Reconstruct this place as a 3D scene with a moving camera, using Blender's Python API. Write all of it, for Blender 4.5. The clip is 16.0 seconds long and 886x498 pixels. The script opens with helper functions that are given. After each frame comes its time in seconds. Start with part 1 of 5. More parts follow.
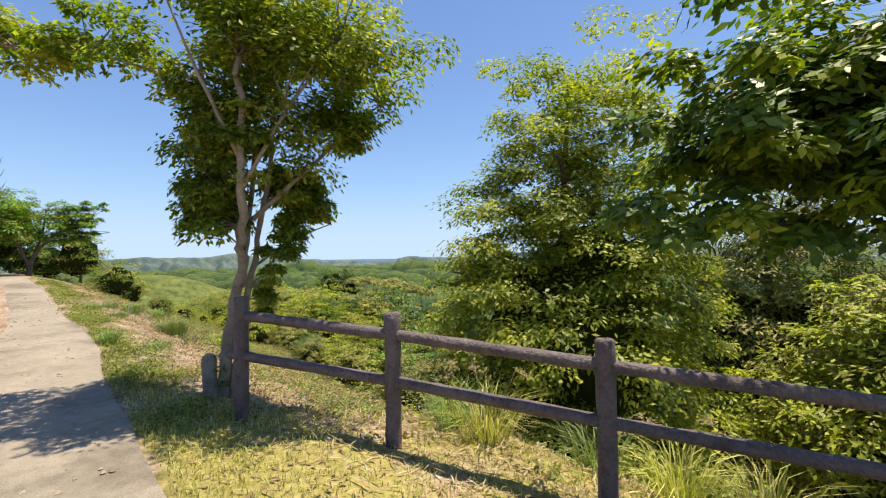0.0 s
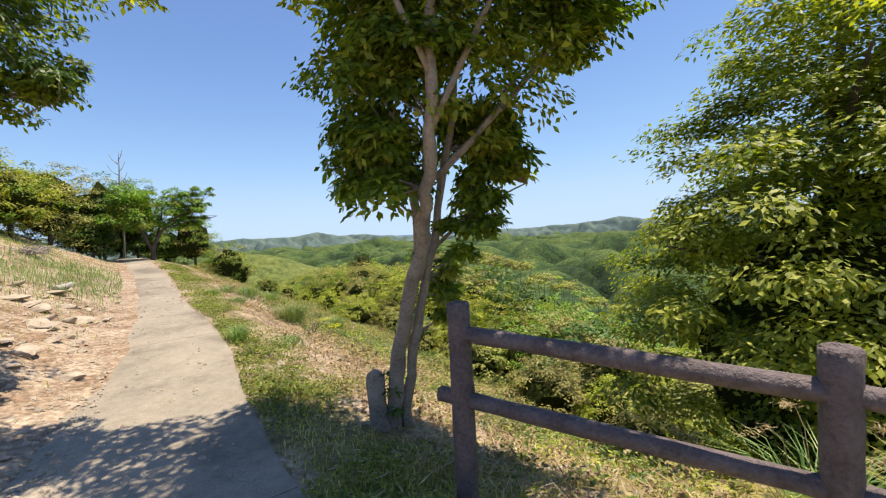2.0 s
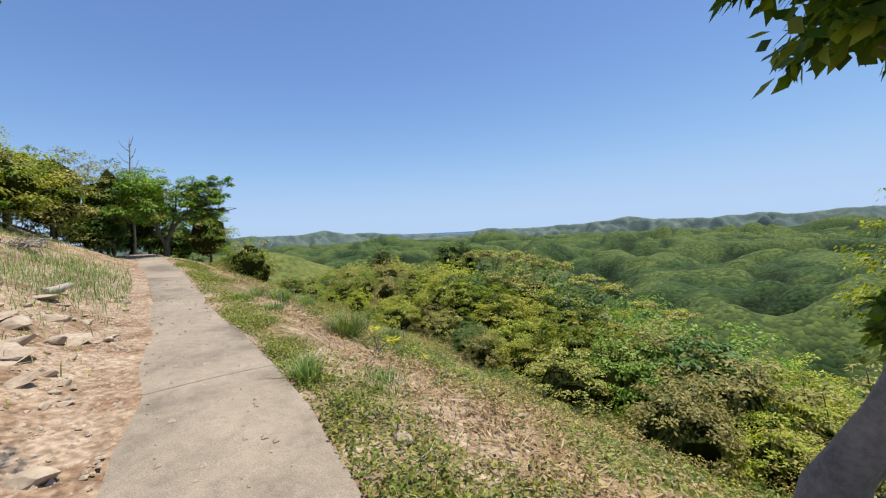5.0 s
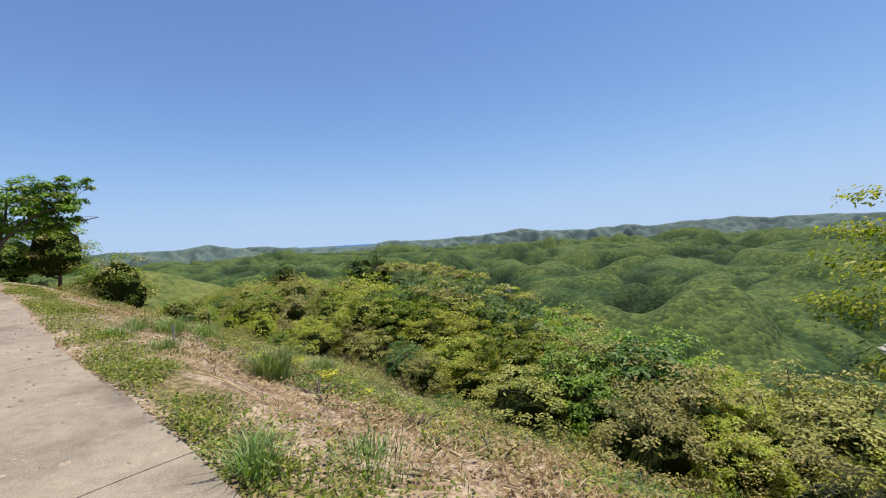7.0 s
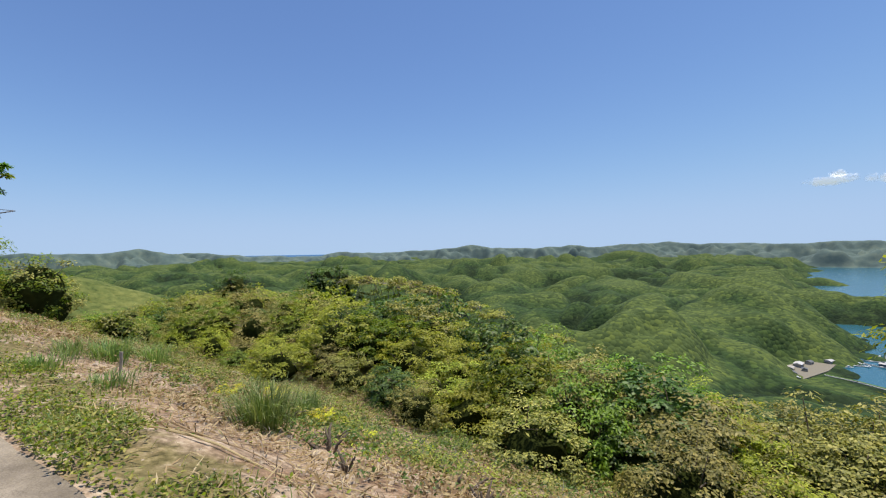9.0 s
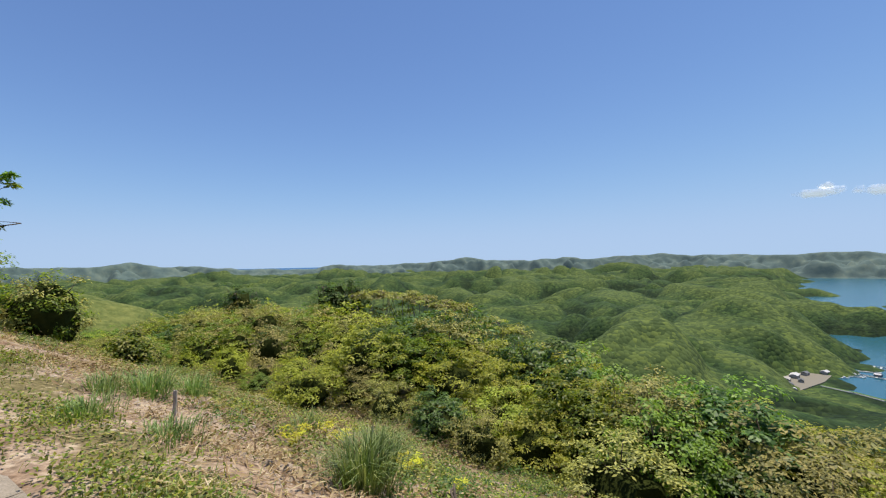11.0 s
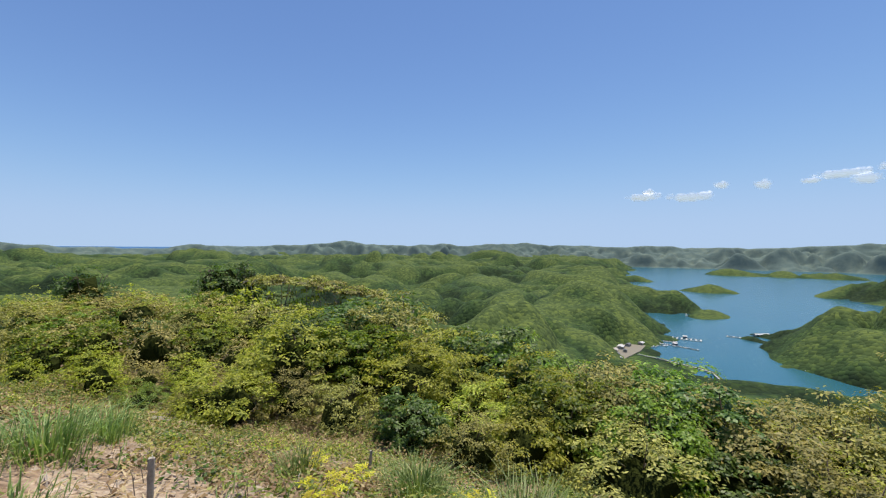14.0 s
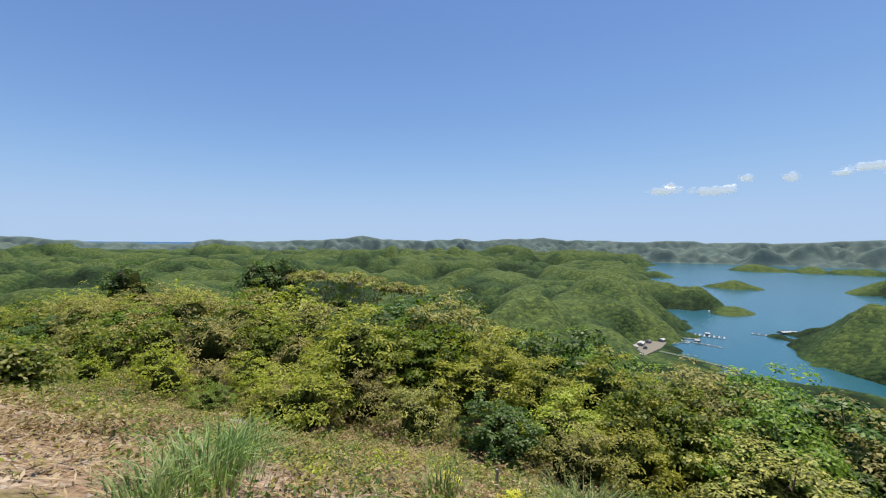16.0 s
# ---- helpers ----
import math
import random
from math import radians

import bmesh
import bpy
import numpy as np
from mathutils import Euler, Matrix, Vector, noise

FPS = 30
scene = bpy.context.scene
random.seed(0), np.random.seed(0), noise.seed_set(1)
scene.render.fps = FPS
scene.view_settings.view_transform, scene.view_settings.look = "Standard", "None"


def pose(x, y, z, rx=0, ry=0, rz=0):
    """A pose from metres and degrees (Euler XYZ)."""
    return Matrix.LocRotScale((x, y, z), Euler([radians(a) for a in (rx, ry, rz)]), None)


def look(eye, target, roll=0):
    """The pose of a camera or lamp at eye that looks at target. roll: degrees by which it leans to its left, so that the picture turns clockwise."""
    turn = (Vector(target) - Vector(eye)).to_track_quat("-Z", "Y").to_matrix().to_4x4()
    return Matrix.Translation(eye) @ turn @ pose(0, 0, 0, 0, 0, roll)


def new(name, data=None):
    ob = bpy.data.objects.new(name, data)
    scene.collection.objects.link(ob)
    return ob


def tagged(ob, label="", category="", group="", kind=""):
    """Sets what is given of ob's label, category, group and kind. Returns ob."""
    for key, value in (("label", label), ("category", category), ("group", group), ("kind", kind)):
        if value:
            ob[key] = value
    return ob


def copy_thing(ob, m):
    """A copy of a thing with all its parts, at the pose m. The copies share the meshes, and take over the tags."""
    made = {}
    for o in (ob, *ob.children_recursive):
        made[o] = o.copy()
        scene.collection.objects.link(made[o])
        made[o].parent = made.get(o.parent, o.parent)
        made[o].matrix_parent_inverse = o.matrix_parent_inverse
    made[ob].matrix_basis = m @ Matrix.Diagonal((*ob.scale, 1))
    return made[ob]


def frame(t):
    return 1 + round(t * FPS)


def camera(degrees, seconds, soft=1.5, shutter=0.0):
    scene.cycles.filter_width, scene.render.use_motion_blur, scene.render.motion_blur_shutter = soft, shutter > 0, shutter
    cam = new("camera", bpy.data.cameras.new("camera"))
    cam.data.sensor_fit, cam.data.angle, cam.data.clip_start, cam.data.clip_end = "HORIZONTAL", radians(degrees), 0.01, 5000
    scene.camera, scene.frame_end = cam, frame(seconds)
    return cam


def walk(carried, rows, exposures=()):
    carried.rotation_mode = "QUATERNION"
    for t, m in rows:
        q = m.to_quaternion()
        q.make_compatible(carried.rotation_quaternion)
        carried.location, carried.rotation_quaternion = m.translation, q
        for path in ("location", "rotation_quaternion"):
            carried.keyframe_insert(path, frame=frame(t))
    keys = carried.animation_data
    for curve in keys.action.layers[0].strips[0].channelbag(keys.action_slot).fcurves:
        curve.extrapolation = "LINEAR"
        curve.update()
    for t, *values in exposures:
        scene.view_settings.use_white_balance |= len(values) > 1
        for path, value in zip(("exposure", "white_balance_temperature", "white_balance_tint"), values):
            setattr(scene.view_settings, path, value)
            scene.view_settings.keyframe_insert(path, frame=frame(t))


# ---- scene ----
cam = camera(95.0, 16.0, soft=1.2)
PATH = [
    (0, (0.024, 0.125, 1.515), (0.012, 2.125, 1.555), 0.1),
    (0.5, (-0.37, 0.645, 1.528), (-0.657, 2.624, 1.521), 1.2),
    (1, (-0.85, 1.012, 1.503), (-1.104, 2.996, 1.469), 3.6),
    (1.5, (-1.274, 1.483, 1.524), (-1.522, 3.468, 1.486), 0.6),
    (2, (-1.761, 1.895, 1.544), (-2.121, 3.86, 1.456), -2.0),
    (2.5, (-2.21, 2.296, 1.544), (-2.661, 4.24, 1.427), -2.9),
    (3, (-2.585, 2.71, 1.531), (-3.072, 4.645, 1.395), -2.1),
    (3.5, (-3.077, 3.048, 1.479), (-3.547, 4.985, 1.323), -1.0),
    (3.7, (-3.247, 3.185, 1.442), (-3.709, 5.125, 1.296), -0.8),
    (5.8, (-4.412, 4.314, 1.386), (-4.693, 6.293, 1.307), -2.6),
    (6, (-4.531, 4.444, 1.375), (-4.76, 6.429, 1.299), -2.5),
    (6.5, (-4.804, 4.731, 1.395), (-4.876, 6.729, 1.34), -2.4),
    (7, (-5.088, 4.99, 1.395), (-5.001, 6.987, 1.348), -2.2),
    (7.5, (-5.319, 5.294, 1.404), (-5.087, 7.28, 1.366), -1.8),
    (8, (-5.595, 5.564, 1.417), (-5.288, 7.539, 1.385), -1.3),
    (8.5, (-5.877, 5.905, 1.409), (-5.566, 7.881, 1.398), -0.8),
    (9, (-6.223, 6.234, 1.414), (-5.9, 8.208, 1.433), 0.0),
    (9.5, (-6.501, 6.494, 1.466), (-6.158, 8.464, 1.512), 0.2),
    (10, (-6.846, 6.788, 1.478), (-6.497, 8.755, 1.553), -0.2),
    (10.2, (-6.99, 6.875, 1.502), (-6.651, 8.844, 1.578), -0.3),
    (12.3, (-8.351, 8.344, 1.407), (-7.846, 10.277, 1.496), 1.4),
    (12.5, (-8.474, 8.472, 1.409), (-7.91, 10.39, 1.477), 1.9),
    (13, (-8.782, 8.739, 1.438), (-8.095, 10.617, 1.469), 2.1),
    (13.5, (-9.037, 9.08, 1.427), (-8.224, 10.907, 1.445), 1.6),
    (14, (-9.322, 9.381, 1.436), (-8.416, 11.165, 1.446), 1.3),
    (14.5, (-9.584, 9.691, 1.415), (-8.617, 11.442, 1.421), 1.0),
    (15, (-9.874, 9.958, 1.428), (-8.887, 11.698, 1.434), 1.0),
    (15.5, (-10.19, 10.238, 1.451), (-9.247, 12.002, 1.445), 1.2),
    (16, (-10.464, 10.592, 1.441), (-9.629, 12.409, 1.425), 1.3),
]
LEVEL = Matrix.Rotation(radians(1.0), 4, "Y")
walk(cam, [(t, LEVEL @ look(eye, target, roll)) for t, eye, target, roll in PATH],
     [(0.0, 0.72, 7300, 10), (0.5, 0.70, 7300, 10), (2.0, 0.70, 7200, 10), (3.0, 0.62, 7000, 10), (3.7, 0.48, 6900, 10), (6.0, 0.37, 6650, 10), (7.5, 0.31, 6650, 10), (9.0, 0.26, 6700, 10), (16.0, 0.28, 6700, 10)])

# ---- light ----
SUN_EL, SUN_AZ = 75.0, 62.0          # degrees above the horizon, clockwise from +y
world = bpy.data.worlds.new("sky")
scene.world = world
world.use_nodes = True
wn = world.node_tree
sky = wn.nodes.new("ShaderNodeTexSky")
sky.sky_type, sky.sun_disc = "NISHITA", False
sky.sun_elevation, sky.sun_rotation = radians(SUN_EL), radians(SUN_AZ)
sky.altitude, sky.air_density, sky.dust_density, sky.ozone_density = 600, 0.75, 0.0, 5.0
wn.nodes["Background"].inputs["Strength"].default_value = 0.148
# sea haze keeps the low sky from turning white: a soft ceiling for each colour
parts, whole = wn.nodes.new("ShaderNodeSeparateColor"), wn.nodes.new("ShaderNodeCombineColor")
wn.links.new(sky.outputs["Color"], parts.inputs[0])
for k, (gain, ceiling) in enumerate(((0.93, 2.42), (0.98, 3.40), (1.10, 5.0))):
    last = parts.outputs[k]
    for op, value in (("MULTIPLY", gain), ("POWER", -4.0), ("ADD", ceiling ** -4.0), ("POWER", -0.25)):
        m = wn.nodes.new("ShaderNodeMath")
        m.operation = op
        wn.links.new(last, m.inputs[0])
        m.inputs[1].default_value = value
        last = m.outputs[0]
    wn.links.new(last, whole.inputs[k])
wn.links.new(whole.outputs[0], wn.nodes["Background"].inputs["Color"])
sun = new("sun", bpy.data.lights.new("sun", "SUN"))
sun.data.energy, sun.data.angle, sun.data.color = 4.8, radians(0.55), (1.0, 0.93, 0.80)
sun_way = Vector((math.sin(radians(SUN_AZ)) * math.cos(radians(SUN_EL)), math.cos(radians(SUN_AZ)) * math.cos(radians(SUN_EL)), math.sin(radians(SUN_EL))))
sun.matrix_world = look(sun_way * 30, (0, 0, 0))

# ---- numbers and noise ----
rng = np.random.default_rng(7)
EYE = np.array((-6.0, 6.0, 1.5))      # the middle of the walk
SEA = -147.0


def lattice(ix, iy, seed):
    v = np.sin(ix * 127.1 + iy * 311.7 + seed * 74.7) * 43758.5453
    return v - np.floor(v)


def vnoise(x, y, seed=0):
    """Smooth value noise of unit cell, -1 to 1."""
    ix, iy = np.floor(x), np.floor(y)
    fx, fy = x - ix, y - iy
    fx, fy = fx * fx * (3 - 2 * fx), fy * fy * (3 - 2 * fy)
    a, b = lattice(ix, iy, seed), lattice(ix + 1, iy, seed)
    c, d = lattice(ix, iy + 1, seed), lattice(ix + 1, iy + 1, seed)
    return 2 * ((a * (1 - fx) + b * fx) * (1 - fy) + (c * (1 - fx) + d * fx) * fy) - 1


def fbm(x, y, seed=0, octaves=4):
    total, size = 0, 1.0
    for k in range(octaves):
        total = total + size * vnoise(x, y, seed + k * 13)
        x, y, size = x * 2.03 + 5.2, y * 2.03 + 1.7, size * 0.5
    return total


def smooth(a, b, v):
    k = np.clip((v - a) / (b - a), 0, 1)
    return k * k * (3 - 2 * k)


# ---- the lie of the land ----
# s runs along the path, n across it, to the valley side
def along(x, y):
    return (y - x) * 0.70711, (x + y) * 0.70711


def place(s, n):
    return (n - s) * 0.70711, (n + s) * 0.70711


def path_z(s):
    return np.interp(s, [-40, 0, 3, 7.4, 12, 15, 20, 28, 33, 45, 80], [-0.3, -0.04, -0.03, -0.02, 0.12, 0.22, 0.5, 0.9, 1.0, 0.4, -2.5])


def path_bend(s):
    return np.interp(s, [-40, 8, 14, 20, 28, 40], [0, 0, -0.05, -0.3, -1.0, -3.0])


def path_left(s):
    return np.interp(s, [-26, 6.5, 7.8, 8.7, 10.2, 18, 33], [-0.95, -0.95, -0.84, -0.58, -0.42, -0.42, -0.5])


def path_right(s):
    return np.interp(s, [-26, 7.5, 9, 10.1, 12, 13.4, 14.2, 17, 33], [0.72, 0.72, 0.84, 0.83, 0.76, 0.62, 0.57, 0.55, 0.6])


# hills: azimuth, distance, height of the top over the sea, width across and along the sight line
HILLS_NEAR = [(-38, 260, 147, 112, 60), (-30, 280, 121, 65, 90), (-25, 300, 104, 50, 100), (-52, 220, 130, 90, 70), (46.5, 650, 44, 36, 50),
              (33, 560, 70, 60, 130), (37, 560, 62, 50, 120), (41, 580, 36, 45, 90), (28, 620, 78, 90, 150), (50, 900, 68, 70, 110), (45, 840, 72, 80, 120)]
HILLS_MID = [(20, 1150, 62, 96, 103), (27, 1150, 66, 96, 110), (36, 1180, 60, 105, 117), (45, 1180, 50, 81, 103), (51, 1180, 46, 91, 126), (56, 1160, 36, 72, 103), (3, 1300, 122, 105, 152), (-8, 1300, 106, 121, 152), (12, 1500, 112, 121, 152), (-16, 1200, 96, 121, 152), (-24, 1500, 112, 177, 207)]
HILLS_BACK = [(17, 2100, 118, 162, 152), (26, 2150, 116, 194, 164), (35, 2150, 120, 178, 164), (41, 2150, 112, 130, 139), (46, 2120, 76, 105, 114), (51, 2060, 42, 73, 94), (33, 2900, 120, 243, 190), (-3, 2600, 130, 259, 222), (-20, 2700, 132, 259, 222)]
HILLS_BAY = [(68.4, 860, 54, 55, 80), (71, 830, 56, 55, 120), (76, 800, 66, 70, 130), (82, 780, 72, 90, 170), (73, 660, 26, 26, 60), (75.5, 1850, 82, 105, 130), (80, 1900, 100, 130, 200),
             (73, 1750, 40, 50, 80), (62, 2900, 24, 120, 50), (67, 2950, 34, 170, 60), (71, 2950, 30, 130, 60), (60, 1720, 22, 75, 45), (78, 4300, 40, 90, 60)]


def gauss_hills(rows, x, y):
    top = np.zeros_like(x)
    for az, dist, high, wide, deep in rows:
        a = radians(az)
        hx, hy = EYE[0] + dist * math.sin(a), EYE[1] + dist * math.cos(a)
        u = (x - hx) * math.cos(a) - (y - hy) * math.sin(a)
        v = (x - hx) * math.sin(a) + (y - hy) * math.cos(a)
        top = np.maximum(top, (high + 18) * np.exp(-0.5 * ((u / wide) ** 2 + (v / deep) ** 2)))
    return top


def far_z(x, y):
    """Height over the sea's level of the country below the ridge."""
    dx, dy = x - EYE[0], y - EYE[1]
    r, az = np.hypot(dx, dy), np.degrees(np.arctan2(dx, dy))
    warp = 70 * fbm(x / 300, y / 300, 3, 3)
    fine = fbm((x + warp) / 150, (y - warp) / 150, 21, 4)
    # rounded spurs with creased gullies between them, at three sizes
    folds = 0.75 * np.tanh(np.abs(fbm((x + warp) / 250, (y + 0.8 * warp) / 250, 40, 2)) / 0.7)
    spurs = 0.62 * np.tanh(np.abs(fbm((x - 0.7 * warp + 20 * fine) / 105, (y + warp) / 105, 44, 2)) / 0.52)
    ribs = np.abs(fbm((x + 12 * fine) / 46, (y - 12 * fine) / 46, 52, 2))
    land = 1 - smooth(47, 53, az + 1.5 * vnoise(x / 90, y / 90, 8)) * smooth(480, 575, r) * (1 - smooth(95, 120, az))
    base = 4 + 14 * smooth(700, 1600, r) + 84 * np.minimum(folds, 0.95) + 40 * spurs + 3 * ribs
    base = np.maximum(base, 6) * (0.45 + 0.55 * np.maximum(smooth(450, 900, r), 1 - smooth(-20, 10, az)))
    rows = HILLS_NEAR + HILLS_MID + HILLS_BACK + HILLS_BAY
    hills = gauss_hills(rows, x + 12 * fine, y + 24 * (folds - 0.4))
    high = np.where(land > 0, np.maximum(np.maximum(base, 4) * land + (land - 1) * 18, 0 * base - 18), -18)
    hill = hills - 18 + np.clip(hills / 60, 0, 1) * (0.15 + 0.85 * smooth(310, 470, r)) * (66 * (folds - 0.42) + 62 * (spurs - 0.40) + 6 * (ribs - 0.4))
    z = np.maximum(high, hill)
    # the flat by the hamlet and the marsh inside the breakwater
    flat = np.minimum(np.hypot(x - 503, y - 412), np.hypot(x - 472, y - 342))
    k = 1 - smooth(36, 60, flat)
    return z * (1 - k) + 0.9 * k + SEA


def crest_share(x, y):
    """1 on the spurs, 0 in the gullies: paints relief shade along with cedar and scrub oak."""
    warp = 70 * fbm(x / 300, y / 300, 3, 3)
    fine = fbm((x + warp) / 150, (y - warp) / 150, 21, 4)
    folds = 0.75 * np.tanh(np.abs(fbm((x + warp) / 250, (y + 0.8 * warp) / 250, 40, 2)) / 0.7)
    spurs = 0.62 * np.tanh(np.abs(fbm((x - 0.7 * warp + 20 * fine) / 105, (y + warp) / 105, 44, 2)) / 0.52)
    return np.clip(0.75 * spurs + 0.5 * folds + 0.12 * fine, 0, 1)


def near_z(x, y):
    s, n = along(x, y)
    p = path_z(s)
    m = n - path_bend(s)
    right = np.interp(m, [0.7, 1.4, 2.0, 3.0, 5.0, 7.0, 10, 16, 25, 60, 200], [0, -0.14, -0.30, -0.70, -1.88, -2.90, -4.3, -6.9, -12.0, -42, -125])
    right = right - 0.12 * smooth(9, 13, s) * smooth(1.2, 2.5, m) * (1 - smooth(3, 6, m))
    # the lawn by the fence lies flatter
    right = right * (1 - 0.62 * (1 - smooth(3.2, 6.0, s)) * (1 - smooth(3.2, 6.5, m)))
    # the spur that carries the tall shrubs
    spur = 4.6 * np.exp(-0.5 * (((s - 38) / 17) ** 2 + ((n - 20) / 9) ** 2)) + 0.7 * np.exp(-0.5 * (((s - 8.5) / 9.5) ** 2 + ((n - 20) / 7) ** 2))
    left = np.interp(-m, [0.65, 1.2, 2.5, 4.5, 7, 12, 30, 80], [0.0, 0.12, 0.68, 1.72, 2.55, 3.2, 2.4, -15])
    left = left * (0.30 + 0.70 * smooth(4, 11, s))
    rough = 0.05 * fbm(x * 1.3, y * 1.3, 60, 3) * smooth(0.75, 1.4, np.abs(m - 0.05)) + 0.25 * vnoise(x / 5, y / 5, 65) * smooth(2.5, 7, np.abs(m))
    return p + np.where(m > 0, right, left) + rough + spur * smooth(6, 12, n)


def ground_z(x, y):
    x, y = np.asarray(x, float), np.asarray(y, float)
    r = np.hypot(x - EYE[0], y - EYE[1])
    k = smooth(55, 170, r)
    z = near_z(x, y)
    far = far_z(x, y)
    return z * (1 - k) + far * k


# ---- meshes and materials ----
def mesh_of(name, verts, faces, mats=(), smooth_faces=False):
    """A mesh from arrays; faces all with the same number of corners."""
    verts, faces = np.asarray(verts, np.float32), np.asarray(faces, np.int32)
    me = bpy.data.meshes.new(name)
    k = faces.shape[1]
    me.vertices.add(len(verts))
    me.vertices.foreach_set("co", verts.ravel())
    me.loops.add(faces.size)
    me.loops.foreach_set("vertex_index", faces.ravel())
    me.polygons.add(len(faces))
    me.polygons.foreach_set("loop_start", np.arange(0, faces.size, k, dtype=np.int32))
    me.polygons.foreach_set("use_smooth", np.full(len(faces), smooth_faces))
    me.update(calc_edges=True)
    for m in mats:
        me.materials.append(m)
    return me


def part(name, me, parent, label=""):
    ob = new(name, me)
    ob.parent = parent
    return tagged(ob, label) if label else ob


def empty(name, m, label, category, group=""):
    ob = new(name)
    ob.matrix_world = m
    return tagged(ob, label, category, group)


def nodes_of(name):
    mat = bpy.data.materials.new(name)
    mat.use_nodes = True
    t = mat.node_tree
    bsdf = t.nodes["Principled BSDF"]
    return mat, t, bsdf


def node(t, kind, **sets):
    n = t.nodes.new(kind)
    for key, v in sets.items():
        n.inputs[key].default_value = v
    return n


def coords(t, scale=1.0):
    """World-size coordinates: object coordinates of things that are not scaled."""
    g = t.nodes.new("ShaderNodeNewGeometry")
    m = t.nodes.new("ShaderNodeMapping")
    m.inputs["Scale"].default_value = (scale, scale, scale)
    t.links.new(g.outputs["Position"], m.inputs["Vector"])
    return m.outputs["Vector"]


def grain(t, vec, scale, detail=4.0, rough=0.6):
    n = node(t, "ShaderNodeTexNoise", Scale=scale, Detail=detail, Roughness=rough)
    t.links.new(vec, n.inputs["Vector"])
    return n.outputs["Fac"]


def ramp(t, fac, stops):
    r = t.nodes.new("ShaderNodeValToRGB")
    while len(r.color_ramp.elements) < len(stops):
        r.color_ramp.elements.new(0.5)
    for e, (at, c) in zip(r.color_ramp.elements, stops):
        e.position, e.color = at, (*c, 1)
    t.links.new(fac, r.inputs["Fac"])
    return r.outputs["Color"]


def blend(t, fac, a, b, mode="MIX"):
    m = t.nodes.new("ShaderNodeMix")
    m.data_type, m.blend_type = "RGBA", mode
    for sock, v in ((m.inputs["Factor"], fac), (m.inputs["A"], a), (m.inputs["B"], b)):
        if isinstance(v, (int, float)):
            sock.default_value = v
        elif isinstance(v, tuple):
            sock.default_value = (*v, 1)
        else:
            t.links.new(v, sock)
    return m.outputs["Result"]


def maths(t, op, a, b=0.0):
    m = t.nodes.new("ShaderNodeMath")
    m.operation = op
    for sock, v in zip(m.inputs, (a, b)):
        if isinstance(v, (int, float)):
            sock.default_value = v
        else:
            t.links.new(v, sock)
    return m.outputs[0]


def bump(t, bsdf, height, strength, distance):
    b = node(t, "ShaderNodeBump", Strength=strength, Distance=distance)
    t.links.new(height, b.inputs["Height"])
    t.links.new(b.outputs["Normal"], bsdf.inputs["Normal"])


def rough_mat(name, dark, light, scale, rough=0.85, relief=0.4, depth=0.01, fine=6.0):
    mat, t, bsdf = nodes_of(name)
    v = coords(t)
    a, b = grain(t, v, scale), grain(t, v, scale * fine, 5)
    mid = tuple((p + q) / 2 for p, q in zip(dark, light))
    c = ramp(t, a, [(0.3, dark), (0.5, mid), (0.72, light)])
    c = blend(t, 0.45, c, ramp(t, b, [(0.3, dark), (0.7, light)]))
    t.links.new(c, bsdf.inputs["Base Color"])
    bsdf.inputs["Roughness"].default_value = rough
    bump(t, bsdf, maths(t, "ADD", a, b), relief, depth)
    return mat


def leaf_mat(name, dark, mid, light, through_light=0.35, gloss=0.45, patch=0.6):
    """Leaves: each one with a tint of its own, sunlight partly passing through."""
    mat, t, bsdf = nodes_of(name)
    bsdf.inputs["Specular IOR Level"].default_value = 0.38
    g = t.nodes.new("ShaderNodeNewGeometry")
    o = t.nodes.new("ShaderNodeObjectInfo")
    c = ramp(t, g.outputs["Random Per Island"], [(0.0, dark), (0.5, mid), (1.0, light)])
    n = grain(t, coords(t), patch, 2)
    hue = t.nodes.new("ShaderNodeHueSaturation")
    t.links.new(c, hue.inputs["Color"])
    t.links.new(maths(t, "ADD", maths(t, "MULTIPLY", o.outputs["Random"], 0.03), 0.485), hue.inputs["Hue"])
    t.links.new(maths(t, "ADD", maths(t, "MULTIPLY", n, 0.7), maths(t, "ADD", maths(t, "MULTIPLY", o.outputs["Random"], 0.35), 0.48)), hue.inputs["Value"])
    t.links.new(hue.outputs["Color"], bsdf.inputs["Base Color"])
    bsdf.inputs["Roughness"].default_value = gloss + 0.05
    tr = t.nodes.new("ShaderNodeBsdfTranslucent")
    t.links.new(blend(t, 1.0, hue.outputs["Color"], (1.25, 1.35, 0.55), "MULTIPLY"), tr.inputs["Color"])
    mix = node(t, "ShaderNodeMixShader", Fac=through_light)
    t.links.new(bsdf.outputs[0], mix.inputs[1])
    t.links.new(tr.outputs[0], mix.inputs[2])
    t.links.new(mix.outputs[0], t.nodes["Material Output"].inputs["Surface"])
    return mat


